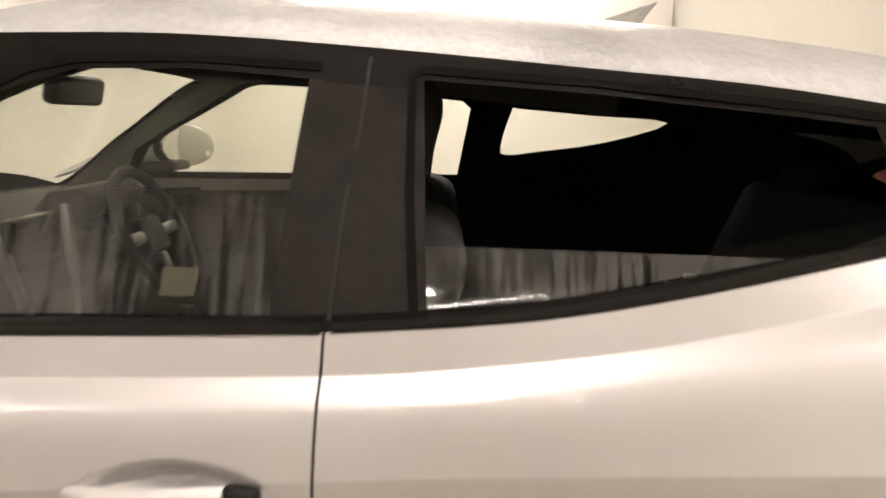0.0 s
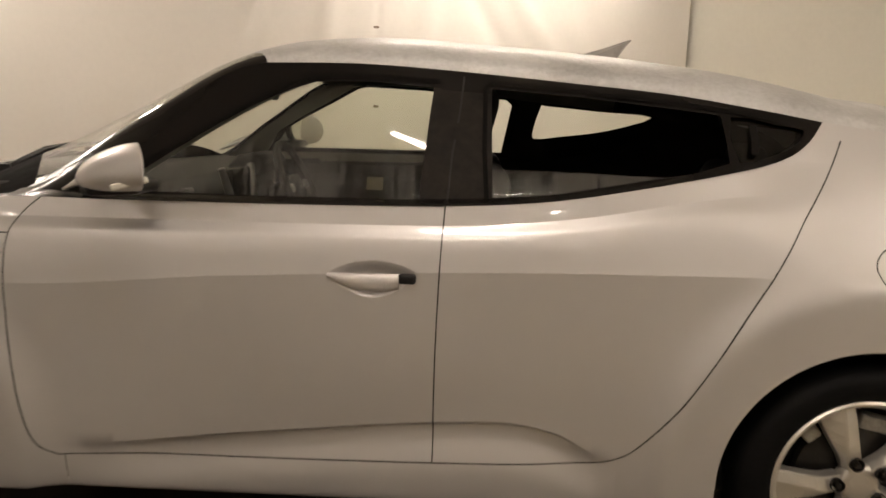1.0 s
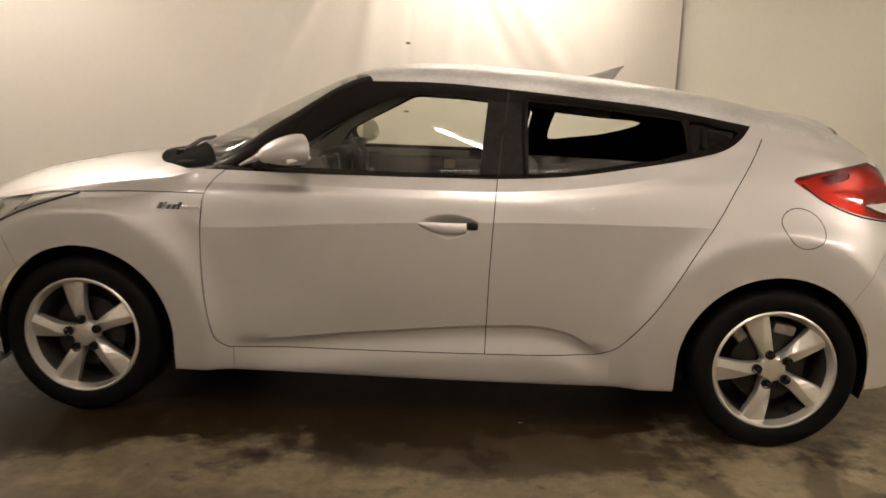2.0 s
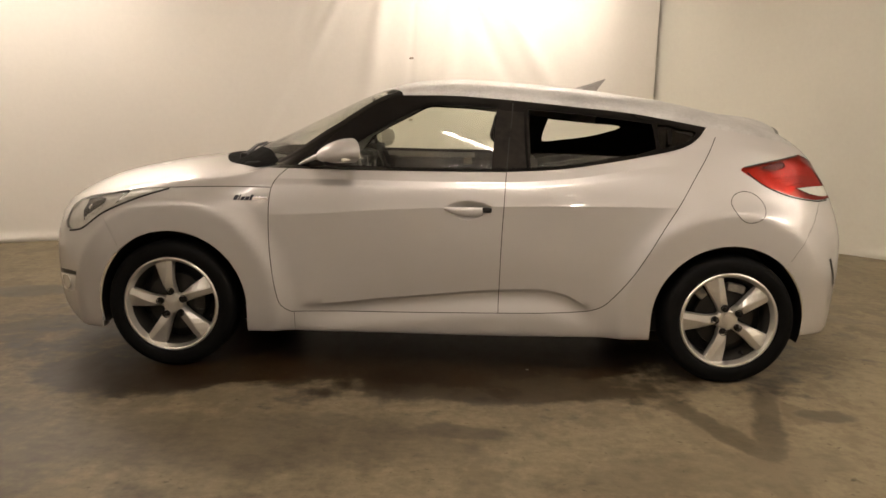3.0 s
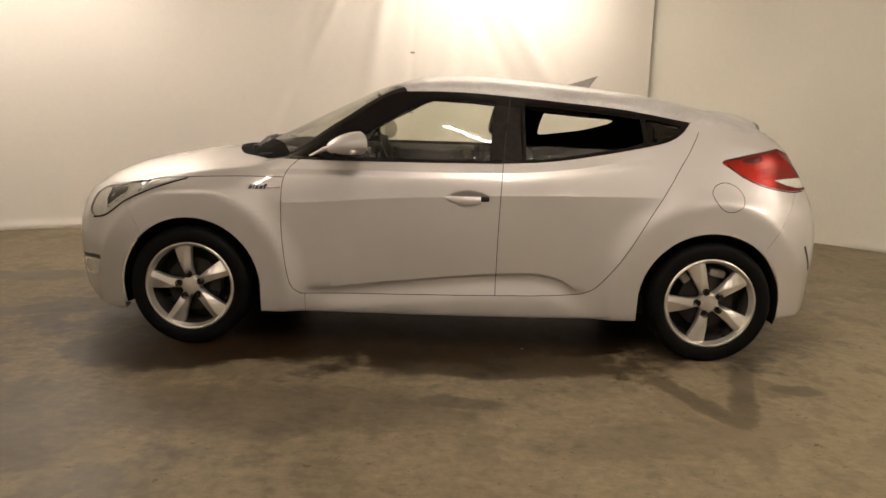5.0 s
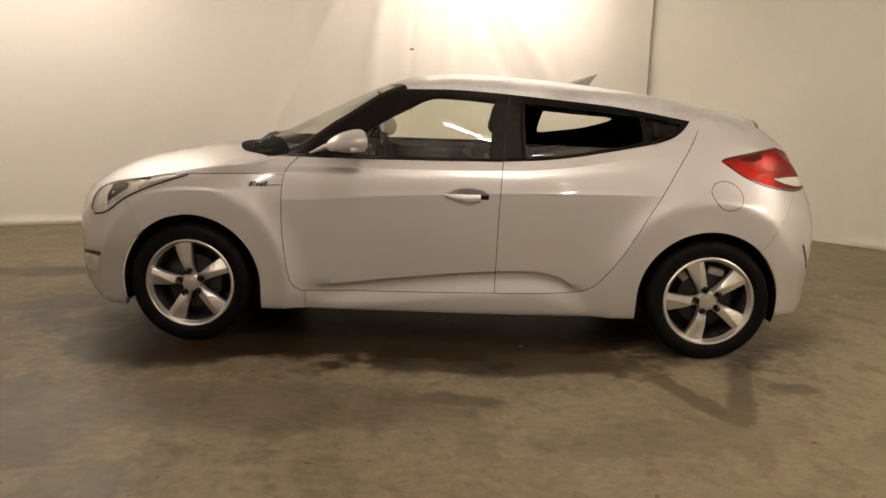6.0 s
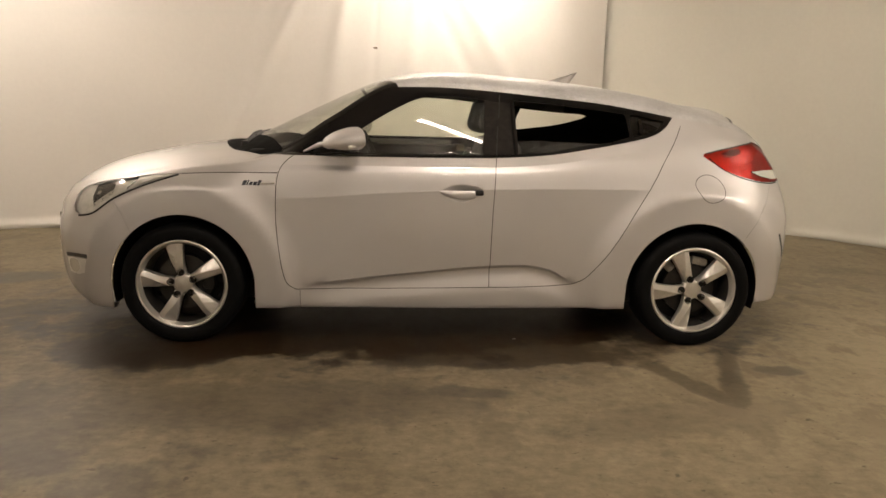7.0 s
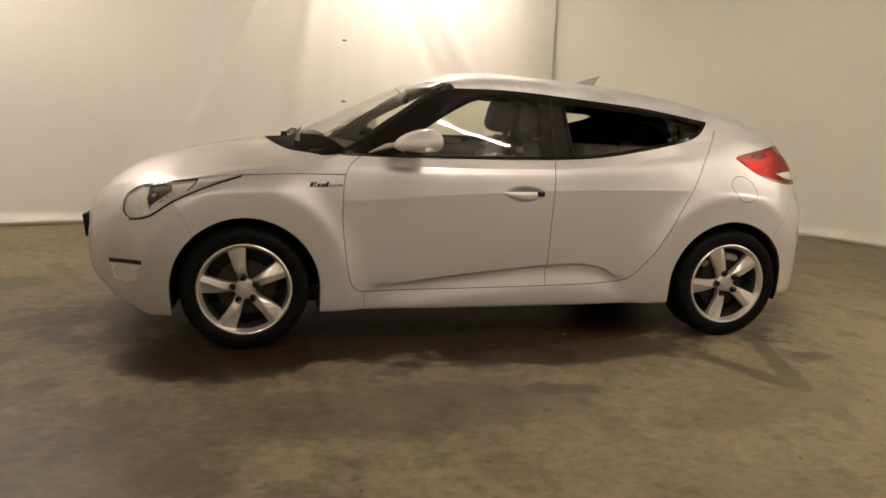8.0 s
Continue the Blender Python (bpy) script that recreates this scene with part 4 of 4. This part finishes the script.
dash = part("dashboard", extrude_y([(-1.02, 0.985), (-0.80, 1.0), (-0.62, 0.975), (-0.53, 0.92), (-0.50, 0.80), (-0.56, 0.60), (-0.66, 0.45), (-1.0, 0.45)], -0.70, 0.70, 0.02), TRIM, car, "dark textured dashboard")
part("instrument_hood", extrude_y([(-0.66, 0.96), (-0.60, 1.03), (-0.52, 1.035), (-0.49, 1.0), (-0.52, 0.95)], 0.20, 0.54, 0.015), TRIM, dash)
part("centre_screen", box((0.03, 0.20, 0.11), (-0.53, 0, 0.94), 0.01), GLOSSBLACK, dash)
for s in (-1, 1):
    part("centre_trim", tube([(-0.535, s * 0.16, 1.0), (-0.515, s * 0.13, 0.90), (-0.49, s * 0.09, 0.74)], [0.012, 0.014, 0.010]), SILVERTRIM, dash, "silver centre trim")
    part("air_vent", box((0.02, 0.12, 0.07), (-0.525, s * 0.50, 0.93), 0.012), BLACK, dash)
part("centre_console", box((1.0, 0.22, 0.32), (-0.05, 0, 0.46), 0.03), TRIM, car)
gear = part("gear_lever", tube([(-0.18, 0, 0.60), (-0.19, 0, 0.74)], 0.012), CHROME, car)
part("gear_knob", lathe([(0, 0.03), (0.016, 0.027), (0.024, 0.01), (0.022, -0.02), (0.012, -0.03)], 20, "z"), BLACK, gear, m=Matrix.Translation((-0.19, 0, 0.76)))


def torus(R, r, n=48, k=12):
    return tube_loop([(0, R * math.cos(2 * math.pi * i / n), R * math.sin(2 * math.pi * i / n)) for i in range(n)], r, k)


def tube_loop(pts, r, k):
    bm = bmesh.new()
    pts = [Vector(p) for p in pts]
    rings, n = [], len(pts)
    for i, p in enumerate(pts):
        d = (pts[(i + 1) % n] - pts[i - 1]).normalized()
        u = Vector((1, 0, 0))
        w = d.cross(u).normalized()
        rings.append([bm.verts.new(p + r * (math.cos(a) * u + math.sin(a) * w)) for a in (2 * math.pi * j / k for j in range(k))])
    for i in range(n):
        p, q = rings[i], rings[(i + 1) % n]
        for j in range(k):
            bm.faces.new((p[j], p[(j + 1) % k], q[(j + 1) % k], q[j]))
    bmesh.ops.recalc_face_normals(bm, faces=bm.faces)
    return bm


tilt = pose(-0.40, 0.37, 0.90, 0, -24, 0)
steer = part("steering_wheel", torus(0.182, 0.016), TRIM, car, "black steering wheel", m=tilt)
part("wheel_hub", box((0.05, 0.15, 0.11), (-0.02, 0, 0), 0.02), TRIM, steer, m=tilt)
for a in (0, 180, 270):
    part("wheel_spoke", box((0.02, 0.12, 0.035), (-0.01, 0.115, 0), 0.008), SILVERTRIM, steer, "silver spoke", m=tilt @ pose(0, 0, 0, a, 0, 0))
part("steering_column", tube([(-0.42, 0.37, 0.89), (-0.60, 0.37, 0.81)], 0.04), BLACK, steer)


def soft_box(size, at, rot, bevel):
    bm = box(size, (0, 0, 0), bevel, seg=4)
    bm.transform(Matrix.Translation(at) @ rot)
    return bm


def seat(y):
    base = new("front_seat")
    base.parent = car
    lean = pose(0, 0, 0, 0, 17, 0)
    part("cushion", soft_box((0.52, 0.48, 0.16), (0.0, y, 0.47), pose(0, 0, 0, 0, -6, 0), 0.05), FABRIC, base)
    part("backrest", soft_box((0.15, 0.47, 0.58), (0.29, y, 0.78), lean, 0.06), FABRIC, base)
    for s in (-1, 1):
        part("side_bolster", soft_box((0.17, 0.08, 0.42), (0.24, y + s * 0.21, 0.74), lean, 0.035), FABRIC, base)
        part("headrest_post", tube([(0.345, y + s * 0.07, 1.02), (0.36, y + s * 0.07, 1.12)], 0.007), CHROME, base)
    part("headrest", soft_box((0.15, 0.27, 0.215), (0.305, y, 1.19), pose(0, 0, 0, 0, 14, 0), 0.055), FABRIC, base)


seat(-0.37)
seat(0.37)
bench = new("rear_seat")
bench.parent = car
part("cushion", soft_box((0.50, 1.15, 0.18), (0.95, 0, 0.50), pose(0, 0, 0, 0, -6, 0), 0.05), FABRIC, bench)
part("backrest", soft_box((0.15, 1.15, 0.56), (1.26, 0, 0.78), pose(0, 0, 0, 0, 24, 0), 0.05), FABRIC, bench)
for s in (-1, 1):
    part("headrest", soft_box((0.09, 0.24, 0.10), (1.38, s * 0.33, 1.07), pose(0, 0, 0, 0, 24, 0), 0.035), FABRIC, bench)
part("parcel_shelf", box((0.32, 1.1, 0.03), (1.52, 0, 0.98), 0.01), TRIM, car)
inner = part("interior_mirror", soft_box((0.035, 0.22, 0.065), (-0.42, 0.02, 1.27), pose(0, 0, 0, 0, 12, 0), 0.015), BLACK, car)
part("mirror_stem", tube([(-0.43, 0.02, 1.29), (-0.47, 0.02, 1.33)], 0.01), BLACK, inner)


# ---- outer details of the car ----
def on_skin(points, lift=0.002, side=-1):
    return [(x, side * (skin(x, z) + lift), z) for x, z in points]


def patch(poly, lift=0.003, rings=4):
    """A thin raised plate of the given outline in the side view, lying on the flank."""
    cx, cz = sum(p[0] for p in poly) / len(poly), sum(p[1] for p in poly) / len(poly)
    bm = bmesh.new()
    loops = []
    for r in range(rings):
        f = 1 - r / rings
        loops.append([bm.verts.new((cx + (x - cx) * f, -(skin(cx + (x - cx) * f, cz + (z - cz) * f) + lift), cz + (z - cz) * f)) for x, z in poly])
    rim = [bm.verts.new((v.co.x, v.co.y + lift + 0.002, v.co.z)) for v in loops[0]]
    loops.insert(0, rim)
    n = len(poly)
    for a, b in zip(loops, loops[1:]):
        for i in range(n):
            bm.faces.new((a[i], a[(i + 1) % n], b[(i + 1) % n], b[i]))
    bm.faces.new(loops[-1])
    bmesh.ops.recalc_face_normals(bm, faces=bm.faces)
    return bm


def band(line, width, lift=0.003):
    """A narrow strip along a line in the side view."""
    up, low = offset(line, width / 2), offset(line, -width / 2)
    bm = bmesh.new()
    rows = []
    for (x0, z0), (x1, z1) in zip(up, low):
        ya, yb = skin(x0, z0), skin(x1, z1)
        rows.append([bm.verts.new(p) for p in ((x0, -ya + 0.004, z0), (x0, -ya - lift, z0), (x1, -yb - lift, z1), (x1, -yb + 0.004, z1))])
    for p, q in zip(rows, rows[1:]):
        for k in range(3):
            bm.faces.new((p[k], q[k], q[k + 1], p[k + 1]))
    bmesh.ops.recalc_face_normals(bm, faces=bm.faces)
    return bm


front_door, rear_door = body["front_door", -1], body["rear_door", -1]

# door handle in its hollow
bm = bmesh.new()
loops, outline = [], RECESS[:-1]
cx, cz = 0.085, 0.795
for i in range(9):
    s = i / 8
    f, d = 1 - 0.9 * s, 0.040 * math.sin(s * math.pi / 2) ** 1.7
    loops.append([bm.verts.new((cx + (x - cx) * f, -skin(x, z) + d, cz + (z - cz) * f)) for x, z in outline])
for a, b in zip(loops, loops[1:]):
    for i in range(len(outline)):
        bm.faces.new((a[i], b[i], b[(i + 1) % len(outline)], a[(i + 1) % len(outline)]))
bm.faces.new(loops[-1])
bmesh.ops.recalc_face_normals(bm, faces=bm.faces)
part("handle_hollow", bm, PAINT, front_door)
bar = bmesh.new()
rows = []
for i in range(13):
    t = i / 12
    x = -0.026 + 0.178 * t
    h = 0.0035 + 0.0190 * math.sin(math.pi * min(1, 0.03 + t * 0.70)) ** 0.7
    z = 0.8075 + 0.002 * t - h
    y = -skin(x, z) - 0.004 - 0.010 * math.sin(math.pi * min(1, t * 0.8 + 0.02))
    rows.append([bar.verts.new((x, y + 0.016 * (1 - math.cos(a)) * 0.6, z + h * math.sin(a))) for a in (2 * math.pi * k / 12 for k in range(12))])
for p, q in zip(rows, rows[1:]):
    for k in range(12):
        bar.faces.new((p[k], q[k], q[(k + 1) % 12], p[(k + 1) % 12]))
bar.faces.new(rows[0])
bar.faces.new(rows[-1][::-1])
bmesh.ops.recalc_face_normals(bar, faces=bar.faces)
handle = part("door_handle", bar, PAINT, front_door, "silver painted pull handle")
part("lock_cap", soft_box((0.044, 0.020, 0.026), (0.172, -skin(0.17, 0.800) - 0.002, 0.798), pose(0, 0, 0, 0, 0, -8), 0.008), BLACK, handle, "black lock cap")

# belt mouldings and pillar joint
LOWER = [p for p in smoothed([(-0.86, 0.966), (-0.5, 0.965), (-0.1, 0.967), (0.255, 0.973)], 8)]
part("belt_moulding", band(offset(LOWER, 0.008), 0.014, 0.004), GLOSSBLACK, front_door, "black rubber belt moulding")
LOWER_R = smoothed([(0.268, 0.974), (0.51, 0.991), (0.74, 1.028), (1.0, 1.077), (1.09, 1.10)], 8)
part("belt_moulding", band(offset(LOWER_R, 0.008), 0.014, 0.004), GLOSSBLACK, rear_door, "black rubber belt moulding")
part("pillar_joint", band([(0.262, 0.985), (0.27, 1.1), (0.285, 1.21), (0.292, 1.30)], 0.005, 0.0012), SEAM, car)
part("window_surround", band([(0.228, 1.285), (0.05, 1.295), (-0.10, 1.292), (-0.16, 1.278), (-0.30, 1.20), (-0.50, 1.075), (-0.62, 0.995)], 0.012, 0.003), MATT, front_door)
part("window_surround", band([(0.36, 0.992), (0.351, 1.12), (0.350, 1.268), (0.362, 1.283), (0.6, 1.268), (0.86, 1.241), (0.98, 1.226), (1.10, 1.208)], 0.012, 0.003), MATT, rear_door)
part("pull_bar", band([(1.03, 1.118), (1.035, 1.15), (1.035, 1.19)], 0.018, 0.006), GLOSSBLACK, rear_door, "black pull bar beside the small pane")

# pale mark on the front pane
STICKER = material("pale_sticker", (0.045, 0.038, 0.022), 0.8, 0, 0.3, 40, 200)
part("sticker", box((0.042, 0.001, 0.036), (0.076, -0.775 + 0.010, 1.02), 0, pose(0, 0, 0, -30, 0, 0)), STICKER, body["pane_f", -1], "small yellowish sticker")


# mirrors
def mirror(side, turn, size=1.0, shift=(0, 0, 0)):
    """A rounded door mirror on a foot; turn swings its glass towards the cabin."""
    thing = new("door_mirror")
    thing.parent = car
    base = Vector((-0.66, side * 0.80, 0.985))
    fit = Matrix.Translation(base + Vector(shift)) @ Matrix.Scale(size, 4) @ Matrix.Translation(-base)
    bm = bmesh.new()
    bmesh.ops.create_uvsphere(bm, u_segments=32, v_segments=20, radius=1)
    for v in bm.verts:
        x, y, z = v.co
        fx = x * (0.150 if x < 0 else 0.010)
        y, z = (math.copysign(abs(c) ** 0.88, c) for c in (y, z))
        zz = z * (0.062 if z > 0 else 0.050)
        ahead = max(0, -x)
        v.co = (-0.398 - 0.055 * (1 - y * side) + fx, side * 0.945 + y * 0.095 * (1 - 0.15 * ahead), 1.053 + zz * (1 - 0.10 * ahead ** 1.5) - 0.027 * ahead ** 1.3)
    part("mirror_cap", bm, PAINT, thing, m=fit)
    for name, r, at, mat, label in (("mirror_rim", (0.094, 0.054), 0.0, BLACK, ""), ("mirror_glass", (0.084, 0.046), 0.006, CHROME, "mirror glass")):
        disc = lathe([(0.0, 0.012), (0.95, 0.012), (1.0, 0.008), (1.0, 0.0), (0.0, 0.0)], 40)
        disc.transform(fit @ pose(-0.468 + at, side * 0.945, 1.058, 0, 0, -side * turn) @ Matrix.Diagonal((1, r[0], r[1], 1)) @ pose(0, 0, 0, 0, 0, -90))
        part(name, disc, mat, thing, label)
    part("mirror_base", soft_box((0.13, 0.12, 0.028), (-0.505, side * 0.915, 1.006), pose(0, 0, 0, 0, -4, 0), 0.012), BLACK, thing, m=fit)
    part("mirror_foot", tube([(-0.66, side * 0.80, 0.985), (-0.58, side * 0.85, 1.0), (-0.50, side * 0.90, 1.01)], [0.016, 0.018, 0.016]), BLACK, thing, m=fit)
    part("foot_trim", tube([(-0.72, side * 0.795, 0.985), (-0.64, side * 0.825, 1.02), (-0.57, side * 0.87, 1.035)], [0.004, 0.013, 0.012]), PAINT, thing, m=fit)
    part("indicator", soft_box((0.085, 0.012, 0.016), (-0.440, side * 1.017, 1.026), pose(0, 0, 0, 0, -14, side * -8), 0.005), CLEARLENS, thing, "pale side indicator strip", m=fit)


mirror(-1, 31)
mirror(1, 18, 1.30, (-0.125, -0.05, 0.035))

# roof aerial
AERIAL = material("aerial_grey", (0.30, 0.285, 0.27), 0.35, 0.2, 0.2, 12, 80)
bm = bmesh.new()
rows = []
for i in range(9):
    t = i / 8
    z = 1.375 + 0.092 * t
    x0, x1 = 0.44 + 0.395 * t ** 0.62, 0.795 + 0.052 * t ** 1.6
    w = 0.030 * (1 - t) + 0.004
    rows.append([bm.verts.new(p) for p in ((x0, 0, z), (x0 * 0.6 + x1 * 0.4, -w, z), (x1 - 0.006, -w * 0.7, z), (x1, 0, z), (x1 - 0.006, w * 0.7, z), (x0 * 0.6 + x1 * 0.4, w, z))])
for p, q in zip(rows, rows[1:]):
    for k in range(6):
        bm.faces.new((p[k], p[(k + 1) % 6], q[(k + 1) % 6], q[k]))
bm.faces.new(rows[-1])
bmesh.ops.recalc_face_normals(bm, faces=bm.faces)
part("roof_aerial", bm, AERIAL, car, "grey fin-shaped roof aerial")

# wipers
for base, tip, in (((-1.07, -0.50, 1.005), (-1.03, 0.06, 1.078)), ((-1.13, 0.10, 1.03), (-1.00, 0.60, 1.03))):
    b, t = Vector(base), Vector(tip)
    wiper = part("wiper", tube([b, b.lerp(t, 0.35) + Vector((0, 0, 0.028)), b.lerp(t, 0.62) + Vector((0, 0, 0.022))], [0.012, 0.009, 0.006]), BLACK, car, "black wiper arm")
    part("wiper_blade", tube([b.lerp(t, 0.22), b.lerp(t, 0.6) + Vector((0, 0, 0.012)), t], [0.004, 0.008, 0.003]), BLACK, wiper)
    part("wiper_pivot", lathe([(0, 0.02), (0.018, 0.016), (0.022, -0.01)], 16, "z"), BLACK, wiper, m=Matrix.Translation(b))
for s in (-1, 1):
    part("washer_jet", soft_box((0.075, 0.05, 0.018), (-1.53, s * 0.36, 0.944), pose(0, 0, 0, 0, -12, s * 8), 0.006), PAINT, body["bonnet"], "small raised bonnet vent")
    part("vent_mouth", soft_box((0.012, 0.04, 0.010), (-1.567, s * 0.36, 0.937), pose(0, 0, 0, 0, -12, 0), 0.003), BLACK, body["bonnet"])

# wing badge: dark slanted marks and a bright bar
BADGE = material("badge_blue", (0.014, 0.015, 0.028), 0.3, 0, 0.1)
wing = body["front_wing", -1]
for i, (w, h) in enumerate(((0.018, 0.028), (0.007, 0.030), (0.016, 0.020), (0.018, 0.021), (0.014, 0.031))):
    x = -1.018 + sum((0.018, 0.007, 0.016, 0.018, 0.014)[:i]) + 0.004 * i
    part("badge_mark", patch([(x, 0.814), (x + w, 0.814), (x + w + 0.010, 0.814 + 0.85 * h), (x + 0.010, 0.814 + 0.85 * h)], 0.003, 2), BADGE, wing, smooth=False)
part("badge_bar", patch([(-0.93, 0.817), (-0.857, 0.820), (-0.854, 0.830), (-0.927, 0.828)], 0.003, 2), CHROME, wing, "bright badge bar", smooth=False)

# head lamps
LAMPBOWL = material("lamp_bowl_silver", (0.74, 0.73, 0.70), 0.32, 0.35, 0.15, 18, 60)
LAMPDARK = material("lamp_dark_plastic", (0.028, 0.025, 0.022), 0.35, 0, 0.2, 30, 120)
for side in (-1, 1):
    lamp = body["headlight", side]
    src = bmesh.new()
    src.from_mesh(lamp.data)
    for v in src.verts:
        v.co += Vector((0.003, -side * 0.014, -0.002))
    part("lamp_bowl", src, LAMPBOWL, lamp, "silver lamp bowl")
    part("projector", lathe([(0, -0.03), (0.02, -0.026), (0.034, -0.012), (0.038, 0.0), (0.042, 0.03)], 24), CHROME, lamp, m=pose(-1.735, side * 0.772, 0.742, 0, 0, -35 if side < 0 else 215) @ Matrix.Scale(0.62, 4))
near_lamp = body["headlight", -1]
part("lamp_chamber", patch([(-1.765, 0.788), (-1.70, 0.802), (-1.655, 0.800), (-1.66, 0.752), (-1.70, 0.722), (-1.758, 0.690), (-1.772, 0.735)], -0.009), LAMPDARK, near_lamp, "dark lamp chamber")
part("lamp_brow", band(smoothed([(-1.80, 0.787), (-1.70, 0.812), (-1.60, 0.829), (-1.54, 0.836)], 4), 0.010, -0.007), LAMPDARK, near_lamp)
part("lamp_bar", band(smoothed([(-1.75, 0.690), (-1.69, 0.733), (-1.62, 0.778), (-1.56, 0.805)], 4), 0.032, -0.008), LAMPBOWL, near_lamp, "bright reflector bar")
part("lamp_divider", band([(-1.583, 0.783), (-1.556, 0.808), (-1.536, 0.836)], 0.007, -0.004), LAMPDARK, near_lamp)
part("lamp_tail", patch([(-1.572, 0.790), (-1.50, 0.817), (-1.42, 0.841), (-1.345, 0.858), (-1.45, 0.852), (-1.53, 0.838)], -0.003), LAMPBOWL, near_lamp, "pale lamp tail")
line = smoothed([(-1.86, 0.634), (-1.765, 0.655), (-1.657, 0.727), (-1.566, 0.773), (-1.461, 0.816), (-1.335, 0.857)], 6)
chrome = smoothed([(-1.85, 0.654), (-1.765, 0.677), (-1.657, 0.749), (-1.600, 0.780)], 6)
part("lamp_strip", band(chrome, 0.020, -0.006), LAMPBOWL, body["headlight", -1], "bright lamp strip")
part("lamp_seal", band(line, 0.009, 0.0015), SEAM, body["headlight", -1])

# front bumper: fog lamp slot, plate
slot = smoothed([(-1.985, 0.412), (-1.93, 0.421), (-1.86, 0.429), (-1.80, 0.434)], 5)
part("fog_slot", band(slot, 0.020, 0.001), BLACK, body["front_bumper"])
part("fog_recess", patch([(-1.975, 0.398), (-1.90, 0.408), (-1.81, 0.418), (-1.83, 0.345), (-1.88, 0.325), (-1.955, 0.325)], 0.003, 5), LAMPBOWL, body["front_bumper"])
part("fog_lamp", patch(smoothed([(-1.945, 0.395), (-1.88, 0.402), (-1.865, 0.365), (-1.90, 0.335), (-1.945, 0.345)], 4, True), 0.009, 5), CLEARLENS, body["front_bumper"], "pale fog lamp lens")
part("plate", soft_box((0.022, 0.46, 0.125), (-2.185, 0.02, 0.515), pose(0, 0, 0, 0, -6, 0), 0.006), BLACK, body["front_bumper"], "black plate holder")

# roof spoiler
bm = bmesh.new()
top, low = [], []
for i in range(9):
    f = i / 8
    row_t, row_l = [], []
    for j in range(21):
        g = -1 + j / 10
        x0, x1 = 1.44 - 0.02 * g * g, 1.735 - 0.12 * g * g
        x = x0 + (x1 - x0) * f
        z = 1.287 - 0.085 * abs(g) ** 2.6 - (0.022 - 0.010 * g * g) * f - 0.045 * f ** 4
        y = 0.54 * g * (1 - 0.06 * f)
        row_t.append(bm.verts.new((x, y, z)))
        row_l.append(bm.verts.new((x - 0.01, y, z - 0.012 - 0.03 * f)))
    top.append(row_t)
    low.append(row_l)
for p, q in zip(top, top[1:]):
    for k in range(20):
        bm.faces.new((p[k], q[k], q[k + 1], p[k + 1]))
for p, q in zip(low, low[1:]):
    for k in range(20):
        bm.faces.new((p[k], p[k + 1], q[k + 1], q[k]))
for k in range(20):
    bm.faces.new((top[-1][k], low[-1][k], low[-1][k + 1], top[-1][k + 1]))
    bm.faces.new((top[0][k], top[0][k + 1], low[0][k + 1], low[0][k]))
for p, q, u, v in zip(top, top[1:], low, low[1:]):
    bm.faces.new((p[0], u[0], v[0], q[0]))
    bm.faces.new((p[20], q[20], v[20], u[20]))
bmesh.ops.recalc_face_normals(bm, faces=bm.faces)
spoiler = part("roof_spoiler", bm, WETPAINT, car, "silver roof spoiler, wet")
part("spoiler_edge", tube([(1.733 - 0.12 * g * g, 0.508 * g, 1.212 - 0.085 * abs(g) ** 2.6 + 0.010 * g * g) for g in (k / 8 - 1 for k in range(17))], 0.015, 8), LAMPDARK, spoiler, "dark trailing edge")

# inside the tail lamps: a bowl set behind the lens, a dark chamber and fine ribs
for side in (-1, 1):
    lens = body["taillight", side]
    src = bmesh.new()
    src.from_mesh(lens.data)
    for v in src.verts:
        v.co += Vector((-0.004, -side * 0.016, 0))
    part("lamp_bowl", src, TAILBOWL, lens, "silver lamp bowl")
    src = bmesh.new()
    src.from_mesh(lens.data)
    for v in src.verts:
        v.co += Vector((-0.03, -side * 0.05, 0))
    part("lamp_housing", src, MATT, lens, "black lamp housing")
near_tail = body["taillight", -1]
part("lamp_chamber", patch(smoothed([(1.46, 1.020), (1.50, 1.036), (1.56, 1.046), (1.565, 1.025), (1.52, 1.010)], 3, True), -0.012), TAILDARK, near_tail, "dark lamp chamber")
for k in range(3):
    part("lamp_rib", band(smoothed([(1.50 + 0.03 * k, 0.972 - 0.020 * k), (1.62, 0.985 - 0.018 * k), (1.73, 0.990 - 0.016 * k)], 3), 0.004, -0.010), TAILBOWL, near_tail)
part("tail_rim", band(smoothed([(1.372, 1.020), (1.45, 1.039), (1.56, 1.063), (1.655, 1.082)], 5), 0.006, 0.001), LAMPDARK, near_tail)

# rear bumper reflector
part("bumper_slot", band(smoothed([(1.806, 0.602), (1.825, 0.56), (1.848, 0.505), (1.856, 0.47)], 4), 0.014, 0.002), BLACK, body["rear_bumper"])
part("tail_seal", band(smoothed([(1.385, 0.998), (1.46, 0.940), (1.58, 0.893), (1.72, 0.871), (1.80, 0.874)], 6), 0.006, 0.0015), SEAM, body["taillight", -1])
